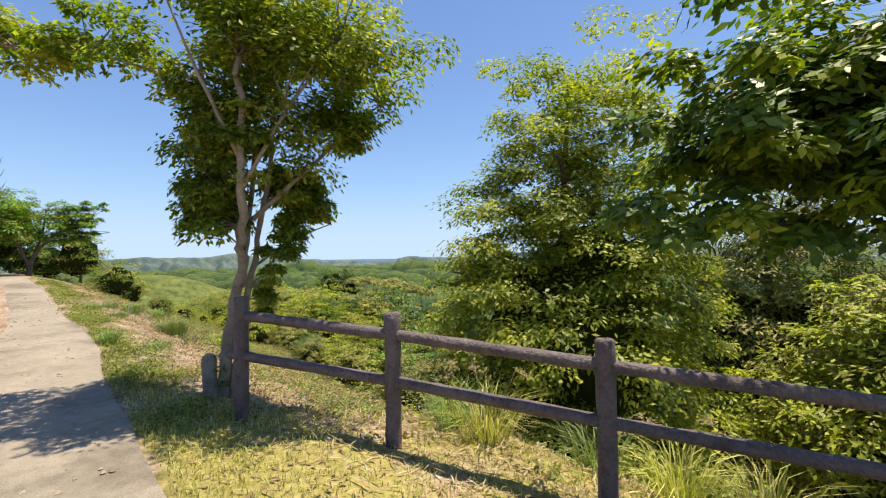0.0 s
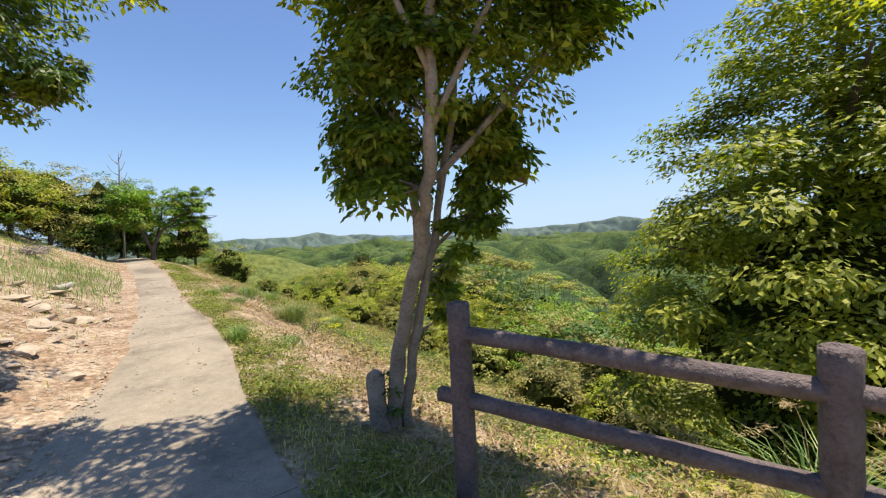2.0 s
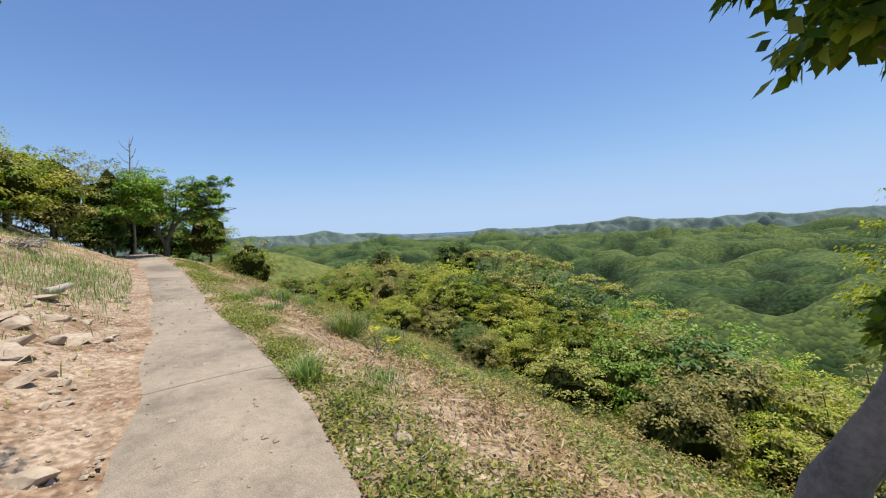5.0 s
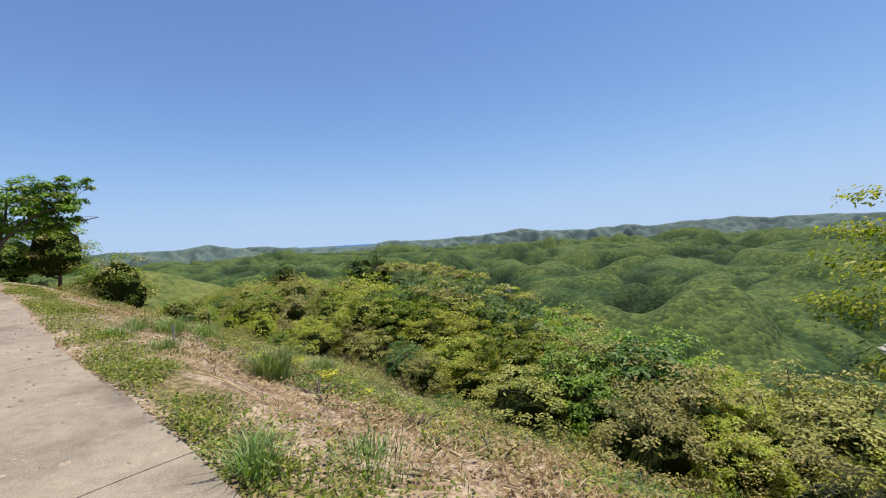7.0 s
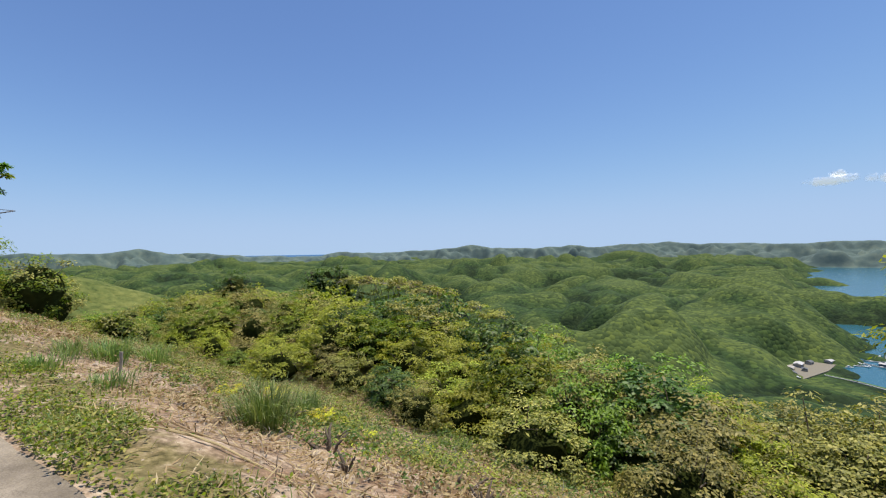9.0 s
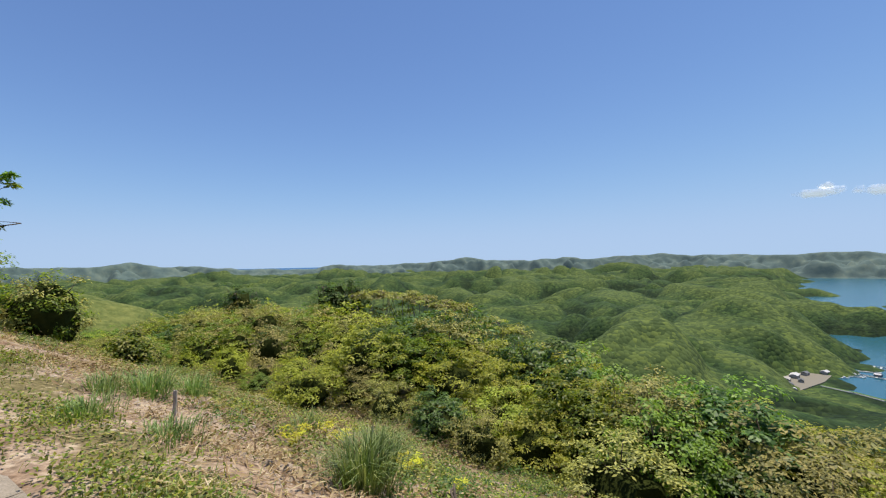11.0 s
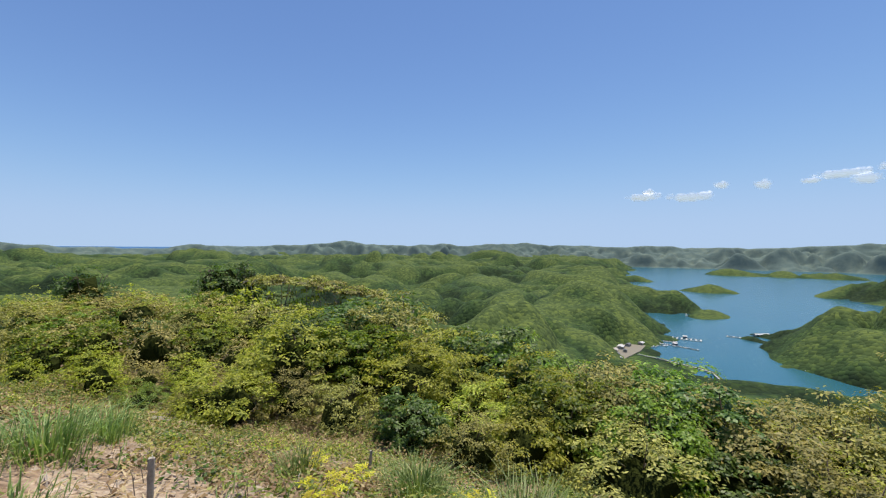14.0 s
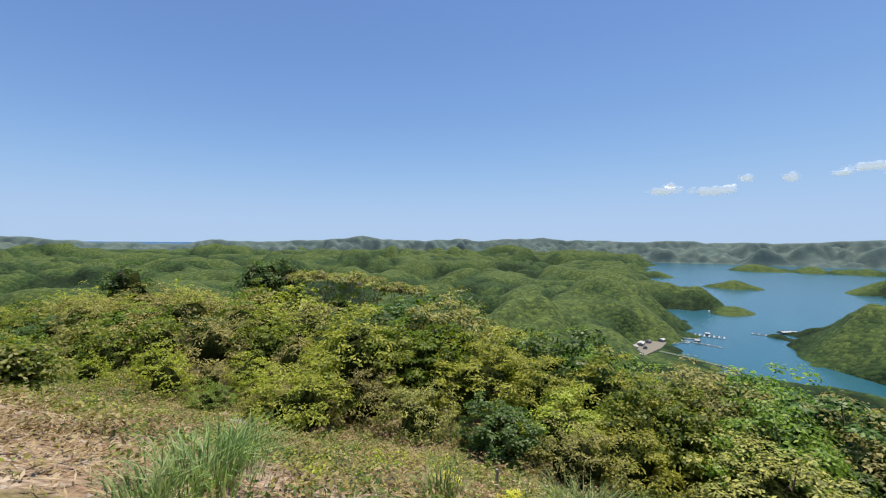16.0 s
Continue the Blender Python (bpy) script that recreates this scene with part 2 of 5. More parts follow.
LEAF_BROAD = leaf_mat("leaves_broad", (0.06, 0.105, 0.012), (0.15, 0.22, 0.022), (0.33, 0.37, 0.04), 0.52, 0.42)
LEAF_DARK = leaf_mat("leaves_dark", (0.038, 0.08, 0.015), (0.075, 0.14, 0.022), (0.14, 0.22, 0.04), 0.35, 0.42)
LEAF_YELLOW = leaf_mat("leaves_yellow", (0.16, 0.20, 0.02), (0.31, 0.345, 0.038), (0.52, 0.52, 0.08), 0.42, 0.5)
LEAF_FRESH = leaf_mat("leaves_fresh", (0.09, 0.17, 0.014), (0.15, 0.265, 0.022), (0.25, 0.38, 0.033), 0.3, 0.45)
LEAF_OLIVE = leaf_mat("leaves_olive", (0.12, 0.13, 0.024), (0.235, 0.235, 0.05), (0.42, 0.38, 0.10), 0.22, 0.52)
LEAF_TAN = leaf_mat("leaves_tan", (0.12, 0.115, 0.026), (0.235, 0.205, 0.05), (0.44, 0.36, 0.12), 0.2, 0.5)
LEAF_RUST = leaf_mat("leaves_rust", (0.14, 0.08, 0.045), (0.25, 0.165, 0.09), (0.40, 0.31, 0.18), 0.2, 0.7)
GRASS = leaf_mat("grass_blades", (0.18, 0.19, 0.035), (0.38, 0.36, 0.09), (0.58, 0.52, 0.24), 0.35, 0.6)
REED = leaf_mat("reed_blades", (0.09, 0.16, 0.045), (0.18, 0.27, 0.08), (0.34, 0.40, 0.17), 0.3, 0.5)
VERGE = leaf_mat("verge_leaves", (0.07, 0.10, 0.016), (0.15, 0.19, 0.03), (0.28, 0.30, 0.06), 0.3, 0.5)
STRAW = leaf_mat("dry_straw", (0.24, 0.16, 0.08), (0.40, 0.30, 0.17), (0.56, 0.47, 0.31), 0.2, 0.7)
FERN = leaf_mat("yellow_fern", (0.38, 0.36, 0.02), (0.52, 0.50, 0.03), (0.64, 0.60, 0.06), 0.3, 0.55)
# near-black, so that the gaps between leaves read as shade
INNER = rough_mat("gap_shade", (0.014, 0.02, 0.006), (0.045, 0.055, 0.016), 9, 1.0, 0.8, 0.03)
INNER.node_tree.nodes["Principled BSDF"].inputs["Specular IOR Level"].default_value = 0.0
BARK = rough_mat("bark_grey", (0.14, 0.105, 0.08), (0.42, 0.35, 0.28), 7, 0.9, 0.7, 0.012)
BARK_DARK = rough_mat("bark_dark", (0.05, 0.04, 0.03), (0.17, 0.13, 0.10), 6, 0.9, 0.7, 0.012)
DEADWOOD = rough_mat("dead_wood", (0.22, 0.19, 0.16), (0.46, 0.42, 0.37), 9, 0.9, 0.5, 0.006)
STONE = rough_mat("pale_stone", (0.20, 0.145, 0.10), (0.52, 0.44, 0.35), 3, 0.85, 0.6, 0.012)
FENCE = rough_mat("fence_brown", (0.045, 0.030, 0.030), (0.20, 0.155, 0.16), 7, 0.62, 1.0, 0.02)


def ground_mat():
    """Soil, straw, low grass and, far off, woods."""
    mat, t, bsdf = nodes_of("ground_cover")
    v = coords(t)
    big, mid, fine = grain(t, v, 0.35, 3), grain(t, v, 1.7, 5), grain(t, v, 14, 6)
    soil = ramp(t, fine, [(0.3, (0.17, 0.125, 0.085)), (0.48, (0.32, 0.24, 0.175)), (0.7, (0.52, 0.43, 0.33))])
    soil = blend(t, ramp(t, mid, [(0.42, (0, 0, 0)), (0.62, (1, 1, 1))]), soil, ramp(t, fine, [(0.3, (0.08, 0.052, 0.034)), (0.7, (0.33, 0.215, 0.14))]))
    grass = ramp(t, fine, [(0.3, (0.17, 0.15, 0.045)), (0.55, (0.30, 0.26, 0.09)), (0.75, (0.44, 0.36, 0.17))])
    cover = t.nodes.new("ShaderNodeAttribute")
    cover.attribute_name = "cover"
    mask = ramp(t, maths(t, "ADD", maths(t, "ADD", maths(t, "MULTIPLY", mid, 0.9), maths(t, "MULTIPLY", big, 0.6)), maths(t, "SUBTRACT", cover.outputs["Fac"], 0.75)), [(0.42, (0, 0, 0)), (0.58, (1, 1, 1))])
    sward = ramp(t, fine, [(0.3, (0.07, 0.06, 0.025)), (0.55, (0.18, 0.15, 0.07)), (0.75, (0.33, 0.27, 0.15))])
    lawn = t.nodes.new("ShaderNodeAttribute")
    lawn.attribute_name = "lawn"
    near = blend(t, mask, soil, blend(t, lawn.outputs["Fac"], sward, grass))
    # woodland on the far slopes
    crown = node(t, "ShaderNodeTexVoronoi", Scale=0.21)
    t.links.new(v, crown.inputs["Vector"])
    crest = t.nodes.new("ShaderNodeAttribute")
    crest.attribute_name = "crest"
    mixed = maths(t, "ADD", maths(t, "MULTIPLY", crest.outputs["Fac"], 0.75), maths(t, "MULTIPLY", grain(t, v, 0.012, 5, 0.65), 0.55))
    # gullies painted dark and crests pale, so relief shade is in the colour
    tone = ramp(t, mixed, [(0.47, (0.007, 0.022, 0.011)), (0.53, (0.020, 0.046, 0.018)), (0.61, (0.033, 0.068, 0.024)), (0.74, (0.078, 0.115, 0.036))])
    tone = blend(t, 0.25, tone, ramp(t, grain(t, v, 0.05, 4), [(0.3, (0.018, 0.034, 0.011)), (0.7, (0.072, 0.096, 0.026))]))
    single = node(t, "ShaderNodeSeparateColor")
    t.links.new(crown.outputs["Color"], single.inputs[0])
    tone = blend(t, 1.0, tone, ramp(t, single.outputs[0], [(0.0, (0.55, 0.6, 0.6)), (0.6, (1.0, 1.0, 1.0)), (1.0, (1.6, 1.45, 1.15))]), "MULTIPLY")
    wood = t.nodes.new("ShaderNodeAttribute")
    wood.attribute_name = "wood"
    slope = t.nodes.new("ShaderNodeAttribute")
    slope.attribute_name = "open_slope"
    pale = ramp(t, grain(t, v, 0.35, 5, 0.7), [(0.36, (0.03, 0.05, 0.014)), (0.47, (0.095, 0.125, 0.034)), (0.7, (0.19, 0.20, 0.06))])
    pale = blend(t, 0.4, pale, ramp(t, grain(t, v, 0.06, 4), [(0.35, (0.06, 0.09, 0.025)), (0.65, (0.20, 0.21, 0.065))]))
    tone = blend(t, slope.outputs["Fac"], tone, pale)
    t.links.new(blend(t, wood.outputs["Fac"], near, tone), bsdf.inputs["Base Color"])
    bsdf.inputs["Roughness"].default_value = 0.95
    bsdf.inputs["Specular IOR Level"].default_value = 0.15
    b1 = node(t, "ShaderNodeBump", Strength=0.6, Distance=0.03)
    t.links.new(maths(t, "ADD", fine, mid), b1.inputs["Height"])
    # the rounded tops of the far trees
    b2 = node(t, "ShaderNodeBump", Strength=0.6, Distance=2.1)
    dome = maths(t, "SUBTRACT", 1.0, maths(t, "MULTIPLY", crown.outputs["Distance"], crown.outputs["Distance"]))
    t.links.new(maths(t, "MULTIPLY", dome, wood.outputs["Fac"]), b2.inputs["Height"])
    t.links.new(b1.outputs["Normal"], b2.inputs["Normal"])
    t.links.new(b2.outputs["Normal"], bsdf.inputs["Normal"])
    return mat


GROUND = ground_mat()


# ---- the ground, one sheet to the horizon ----
def build_ground():
    az = np.concatenate([np.arange(-84, 98, 0.33), np.arange(98, 276, 2.5)])
    r = np.concatenate([np.arange(0.3, 2.9, 0.3), 3 * np.exp(np.concatenate([np.arange(0, 3.9, 0.029), np.arange(3.9, math.log(4950 / 3), 0.0185)]))])
    A, R = np.meshgrid(np.radians(az), r)
    x, y = EYE[0] + R * np.sin(A), EYE[1] + R * np.cos(A)
    z = ground_z(x, y)
    s, n = along(x, y)
    m = n - path_bend(s)
    on_path = (m > path_left(s) + 0.08) & (m < path_right(s) - 0.06) & (s > -30) & (s < 34)
    z = np.where(on_path, z - 0.06, z)
    verts = np.stack([x, y, z], -1).reshape(-1, 3)
    nr, na = R.shape
    i, j = np.meshgrid(np.arange(nr - 1), np.arange(na), indexing="ij")
    k = (j + 1) % na
    faces = np.stack([i * na + j, i * na + k, (i + 1) * na + k, (i + 1) * na + j], -1).reshape(-1, 4)[:, ::-1]
    me = mesh_of("ground", verts, faces, [GROUND], True)
    lawn = (1 - smooth(3.5, 7.5, s)) * smooth(0.5, 1.0, m)
    verge = np.exp(-0.5 * ((m - 1.25) / 0.55) ** 2)
    lower = smooth(2.9, 4.4, m)
    bank = smooth(2.5, 6, -m) * 0.3
    cover = 0.05 + np.clip(0.45 * lawn + 0.55 * verge + 0.55 * lower + bank, 0, 0.8)
    me.attributes.new("lawn", "FLOAT", "POINT").data.foreach_set("value", np.clip(lawn + 0.6 * (m < 0), 0, 1).ravel().astype(np.float32))
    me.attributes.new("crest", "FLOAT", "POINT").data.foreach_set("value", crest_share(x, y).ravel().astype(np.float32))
    me.attributes.new("cover", "FLOAT", "POINT").data.foreach_set("value", cover.ravel().astype(np.float32))
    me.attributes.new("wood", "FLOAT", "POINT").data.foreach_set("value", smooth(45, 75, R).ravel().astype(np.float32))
    open_side = (1 - smooth(-26, -14, np.degrees(A))) * (1 - smooth(330, 420, R))
    me.attributes.new("open_slope", "FLOAT", "POINT").data.foreach_set("value", open_side.ravel().astype(np.float32))
    return tagged(new("ground", me), "sloping ground of pale soil, straw and low grass", "ground", kind="structure")


build_ground()


# ---- water ----
def water_mat(name, deep, shallow, ripple):
    mat, t, bsdf = nodes_of(name)
    v = coords(t)
    t.links.new(blend(t, grain(t, v, 0.004, 3), deep, shallow), bsdf.inputs["Base Color"])
    bsdf.inputs["Roughness"].default_value = 0.22
    bump(t, bsdf, grain(t, v, ripple, 3), 0.25, 0.5)
    return mat


def annulus(name, r0, r1, z0, z1, a0, a1, mat, rings=2):
    az = np.radians(np.linspace(a0, a1, 60))
    rr = np.linspace(r0, r1, rings)
    verts = [(EYE[0] + r * math.sin(a), EYE[1] + r * math.cos(a), z0 + (z1 - z0) * (r - r0) / (r1 - r0)) for r in rr for a in az]
    faces = [(i * 60 + j, (i + 1) * 60 + j, (i + 1) * 60 + j + 1, i * 60 + j + 1) for i in range(rings - 1) for j in range(59)]
    return mesh_of(name, verts, faces, [mat])


WATER = water_mat("bay_water", (0.012, 0.075, 0.12), (0.02, 0.12, 0.16), 0.25)
OPEN_SEA = water_mat("open_sea_water", (0.02, 0.09, 0.2), (0.03, 0.11, 0.24), 0.02)
tagged(new("water", annulus("water", 350, 4950, SEA, SEA, 30, 110, WATER, 12)), "calm blue water of a sheltered bay", "water", kind="structure")
tagged(new("backdrop_sea", annulus("backdrop_sea", 4800, 4985, -30, -8, -40, 10, OPEN_SEA)), "strip of deep blue open sea at the horizon", "sea", kind="structure")


# far ranges beyond the bay
def far_range():
    mat, t, bsdf = nodes_of("far_woods_hazed")
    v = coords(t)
    # the blue-grey of distance haze is put into the woods' colour
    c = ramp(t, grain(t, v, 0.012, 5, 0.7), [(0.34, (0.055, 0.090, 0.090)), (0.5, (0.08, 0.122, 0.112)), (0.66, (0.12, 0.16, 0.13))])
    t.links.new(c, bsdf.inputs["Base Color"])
    bsdf.inputs["Roughness"].default_value = 1.0
    az = np.arange(-60, 100, 0.2)
    prof = np.interp(az, [-60, -45, -40, -36, -31, -27.5, -25, -21, -18, -14.5, -9, -7.5, -5, -2, 3, 8, 11, 13.3, 16, 21, 24, 26.5, 29, 33, 38, 42, 46, 50, 54, 60, 66, 70, 73.5, 77, 84, 100],
                     [0.4, 0.3, 0.25, 0.5, 0.35, 0.85, 0.4, 0.25, 0.0, -0.25, -0.3, -0.2, 0.3, 0.05, 0.15, 0.35, 0.6, 0.95, 0.45, 0.3, 0.35, 0.62, 0.3, 0.5, 0.72, 0.45, 0.38, 0.25, 0.38, 0.15, 0.2, 0.35, 0.75, 0.5, 0.6, 0.5])
    prof = prof + 0.10 * fbm(az / 1.6, az * 0 + 3, 5, 4)
    verts = []
    steps = np.linspace(0, 1, 46)
    crest = 1.5 + np.tan(np.radians(prof)) * 4400
    foot = SEA - 5
    for k in steps:
        r = 3700 + 700 * k
        x, y = EYE[0] + r * np.sin(np.radians(az)), EYE[1] + r * np.cos(np.radians(az))
        warp = 80 * fbm(x / 400, y / 400, 3, 2)
        folds = np.abs(fbm((x + warp) / 330, (y - warp) / 330, 140, 3))
        spurs = np.abs(fbm((x - warp) / 120, (y + warp) / 120, 144, 2))
        body = np.clip(1.25 * k + 0.75 * (folds - 0.25) + 0.26 * (spurs - 0.3), 0, 0.97) * smooth(0, 0.12, k)
        cut = body + (1 - body) * smooth(0.86, 1.0, k)
        verts.append(np.stack([x, y, foot + (crest - foot) * cut], -1))
    na = len(az)
    i, j = np.meshgrid(np.arange(len(steps) - 1), np.arange(na - 1), indexing="ij")
    faces = np.stack([i * na + j, i * na + j + 1, (i + 1) * na + j + 1, (i + 1) * na + j], -1).reshape(-1, 4)[:, ::-1]
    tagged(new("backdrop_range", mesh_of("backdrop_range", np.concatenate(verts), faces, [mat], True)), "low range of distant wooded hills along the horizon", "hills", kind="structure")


far_range()


# ---- the concrete path, slab by slab ----
def concrete_mat():
    mat, t, bsdf = nodes_of("path_concrete")
    v = coords(t)
    a, b, c = grain(t, v, 0.9, 4), grain(t, v, 9, 6), grain(t, v, 90, 3)
    col = ramp(t, a, [(0.3, (0.21, 0.18, 0.145)), (0.55, (0.27, 0.235, 0.19)), (0.75, (0.33, 0.29, 0.24))])
    col = blend(t, 0.5, col, ramp(t, b, [(0.32, (0.17, 0.145, 0.115)), (0.6, (0.34, 0.30, 0.25))]))
    col = blend(t, 0.35, col, ramp(t, c, [(0.35, (0.12, 0.105, 0.085)), (0.65, (0.42, 0.38, 0.32))]))
    t.links.new(col, bsdf.inputs["Base Color"])
    bsdf.inputs["Roughness"].default_value = 0.9
    stain = ramp(t, grain(t, v, 0.45, 5, 0.7), [(0.36, (0.62, 0.59, 0.55)), (0.47, (0.95, 0.92, 0.88)), (0.58, (1.06, 1.02, 0.97)), (0.7, (1.22, 1.17, 1.10))])
    t.links.new(blend(t, 1.0, col, stain, "MULTIPLY"), bsdf.inputs["Base Color"])
    bump(t, bsdf, maths(t, "ADD", b, c), 0.5, 0.008)
    return mat


CONCRETE = concrete_mat()


def build_path():
    root = empty("path", Matrix(), "worn grey concrete footpath with cross joints along the ridge", "path")
    root["kind"] = "structure"
    ends = [-26, -18, -11, -4.5, 1.2, 5.2, 10.35, 14.2, 18.0, 23.0, 28.0, 33.0]
    for s0, s1 in zip(ends, ends[1:]):
        ss = np.linspace(s0 + 0.006, s1 - 0.006, max(6, int((s1 - s0) / 0.22)))
        across = np.linspace(0, 1, 9)
        top = []
        for s in ss:
            left = path_left(s) + 0.05 * vnoise(np.array(s * 0.7), np.array(2.0), 4) + 0.03 * vnoise(np.array(s * 2.3), np.array(2.0), 14) + path_bend(s)
            right = path_right(s) + 0.025 * vnoise(np.array(s * 1.4), np.array(7.0), 5) + path_bend(s)
            for k in across:
                n = left + (right - left) * k
                x, y = place(s, n)
                skew = 0.12 * (k - 0.5) if s in (ss[0], ss[-1]) else 0
                x, y = place(s + skew, n)
                top.append((x, y, float(path_z(s)) + 0.012 * math.sin(math.pi * k) + 0.006 * float(vnoise(np.array(s), np.array(n * 2), 3))))
        w, h = len(across), len(ss)
        verts = top + [(x, y, z - 0.09) for x, y, z in top]
        faces = []
        o = w * h
        for i in range(h - 1):
            for j in range(w - 1):
                a = i * w + j
                faces.append((a, a + 1, a + w + 1, a + w))
            faces.append((i * w, (i + 1) * w, o + (i + 1) * w, o + i * w))
            faces.append(((i + 1) * w + w - 1, i * w + w - 1, o + i * w + w - 1, o + (i + 1) * w + w - 1))
        for j in range(w - 1):
            faces.append((j + 1, j, o + j, o + j + 1))
            e = (h - 1) * w + j
            faces.append((e, e + 1, o + e + 1, o + e))
        part("slab", mesh_of("slab", verts, faces, [CONCRETE]), root)


build_path()


# ---- leaves, limbs and the like ----
def unit(v):
    return v / np.maximum(np.linalg.norm(v, axis=-1, keepdims=True), 1e-9)


def leaf_arrays(at, out, length, width, gen, droop=0.3, spread=0.9, up=0.5):
    """Folded pointed leaves, two triangles' worth each, at the points given, lying roughly across out."""
    k = len(at)
    face = unit(out + spread * gen.normal(size=(k, 3)) * 0.5 + np.array((0, 0, up)))
    way = gen.normal(size=(k, 3)) + 0.8 * out
    way[:, 2] -= droop
    way = unit(way - (way * face).sum(-1, keepdims=True) * face)
    side = np.cross(face, way)
    L = length * gen.uniform(0.65, 1.3, (k, 1))
    W = width * gen.uniform(0.7, 1.25, (k, 1))
    bend = face * L * gen.uniform(-0.18, 0.02, (k, 1))
    v = np.stack([at, at + way * L * 0.5 + side * W * 0.5 + bend * 0.2, at + way * L + bend, at + way * L * 0.5 - side * W * 0.5 + bend * 0.2], 1).reshape(-1, 3)
    f = np.arange(4 * k).reshape(-1, 4)
    return v, f


def crown_arrays(clumps, radii, leaves, length, width, gen, flat=0.7, middle=(0, 0, 0), droop=0.3, spread=0.9, up=1.1):
    """Leaves gathered in clumps: shells of sprays, denser towards the light, with gaps between."""
    pts, outs = [], []
    for c, rad in zip(clumps, radii):
        d = unit(gen.normal(size=(leaves, 3)))
        d[:, 2] = np.where(d[:, 2] < -0.35, -0.5 * d[:, 2], d[:, 2])
        rr = rad * gen.uniform(0.55, 1.05, (leaves, 1))
        p = np.asarray(c) + d * rr * np.array((1, 1, flat))
        pts.append(p)
        outs.append(unit(d + 0.6 * unit(np.asarray(c) - np.asarray(middle) + 1e-6)))
    return leaf_arrays(np.concatenate(pts), np.concatenate(outs), length, width, gen, droop, spread, up)


def join(arrays):
    vs, fs, o = [], [], 0
    for v, f in arrays:
        vs.append(v)
        fs.append(f + o)
        o += len(v)
    return np.concatenate(vs), np.concatenate(fs)


def tube(points, radii, sides=7, twist=0.0, gen=None, cap=0.5):
    """A tapered limb through the points, with an uneven skin."""
    P = np.asarray(points, float)
    k = len(P)
    tang = unit(np.gradient(P, axis=0))
    ref = np.array((0.3, 0.9, 0.31))
    a = unit(np.cross(tang, ref))
    b = np.cross(tang, a)
    ang = np.linspace(0, 2 * math.pi, sides, endpoint=False)
    rings = []
    for i in range(k):
        r = radii[i] * (1 + (gen.uniform(-0.14, 0.14, sides) if gen is not None else 0))
        rings.append(P[i] + (np.cos(ang + twist * i)[:, None] * a[i] + np.sin(ang + twist * i)[:, None] * b[i]) * np.reshape(r, (-1, 1) if np.ndim(r) else (1, 1)))
    rings.append(np.repeat(P[-1:] + tang[-1] * radii[-1] * cap, sides, 0))
    rings.insert(0, np.repeat(P[:1], sides, 0))
    v = np.concatenate(rings)
    i, j = np.meshgrid(np.arange(k + 1), np.arange(sides), indexing="ij")
    j2 = (j + 1) % sides
    f = np.stack([i * sides + j, i * sides + j2, (i + 1) * sides + j2, (i + 1) * sides + j], -1).reshape(-1, 4)
    return v, f


def limb_points(start, end, gen, bow=0.15, k=6):
    start, end = np.asarray(start, float), np.asarray(end, float)
    t = np.linspace(0, 1, k)[:, None]
    span = np.linalg.norm(end - start)
    off = gen.normal(size=(k, 3)) * bow * span * 0.25
    off[0] = off[-1] = 0
    lift = np.array((0, 0, 1)) * span * bow * np.sin(t * math.pi)
    return start + (end - start) * t + off + lift * 0.5


def ground_at(x, y):
    return float(ground_z(np.array(x, float), np.array(y, float)))


def core_arrays(middle, radii, gen):
    """A lumpy dark mass added inside a crown: it keeps the light out and shades the gaps."""
    bm = bmesh.new()
    bmesh.ops.create_icosphere(bm, subdivisions=2, radius=1.0)
    co = np.array([v.co[:] for v in bm.verts])
    tri = np.array([[v.index for v in f.verts] for f in bm.faces])
    bm.free()
    return co * gen.uniform(0.75, 1.2, (len(co), 1)) * np.asarray(radii) + np.asarray(middle), tri


# ---- shrubs: a few kinds, then copies over the slope ----
def shrub(kind_name, mat, size, high, clump_count, leaves, length, width, seed, label, bark=BARK_DARK):
    """A shrub of many stems with a crown of leaf clumps down to the ground; its foot at the origin."""
    gen = np.random.default_rng(seed)
    root = empty(kind_name, Matrix(), label, "shrub", "shrubs on the slope")
    heads, radii = [], []
    for c in range(clump_count):
        a = gen.uniform(0, 2 * math.pi)
        el = math.asin(gen.uniform(-0.45, 1.0))
        rr = gen.uniform(0.76, 1.08) * (1 + 0.2 * math.sin(2 * a + seed))
        heads.append((size * rr * math.cos(a) * math.cos(el), size * rr * math.sin(a) * math.cos(el), max(0.12, high * (0.36 + 0.62 * rr * math.sin(el)))))
        radii.append(size * gen.uniform(0.12, 0.24))
    v, f = crown_arrays(heads, radii, leaves, length, width, gen, 0.6, (0, 0, high * 0.3), spread=0.65, up=0.75)
    part("crown", mesh_of("crown", v, f, [mat]), root)
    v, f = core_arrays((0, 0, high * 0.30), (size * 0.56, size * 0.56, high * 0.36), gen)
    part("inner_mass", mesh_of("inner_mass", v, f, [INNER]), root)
    limbs = []
    for c in range(7):
        foot = (gen.normal() * size * 0.12, gen.normal() * size * 0.12, -0.25)
        limbs.append(tube(limb_points(foot, heads[c], gen, 0.2, 5), np.linspace(0.03, 0.008, 5) * (0.6 + 0.2 * high), 4, gen=gen))
    v, f = join(limbs)
    part("woody_base", mesh_of("woody_base", v, f, [bark], True), root)
    return root


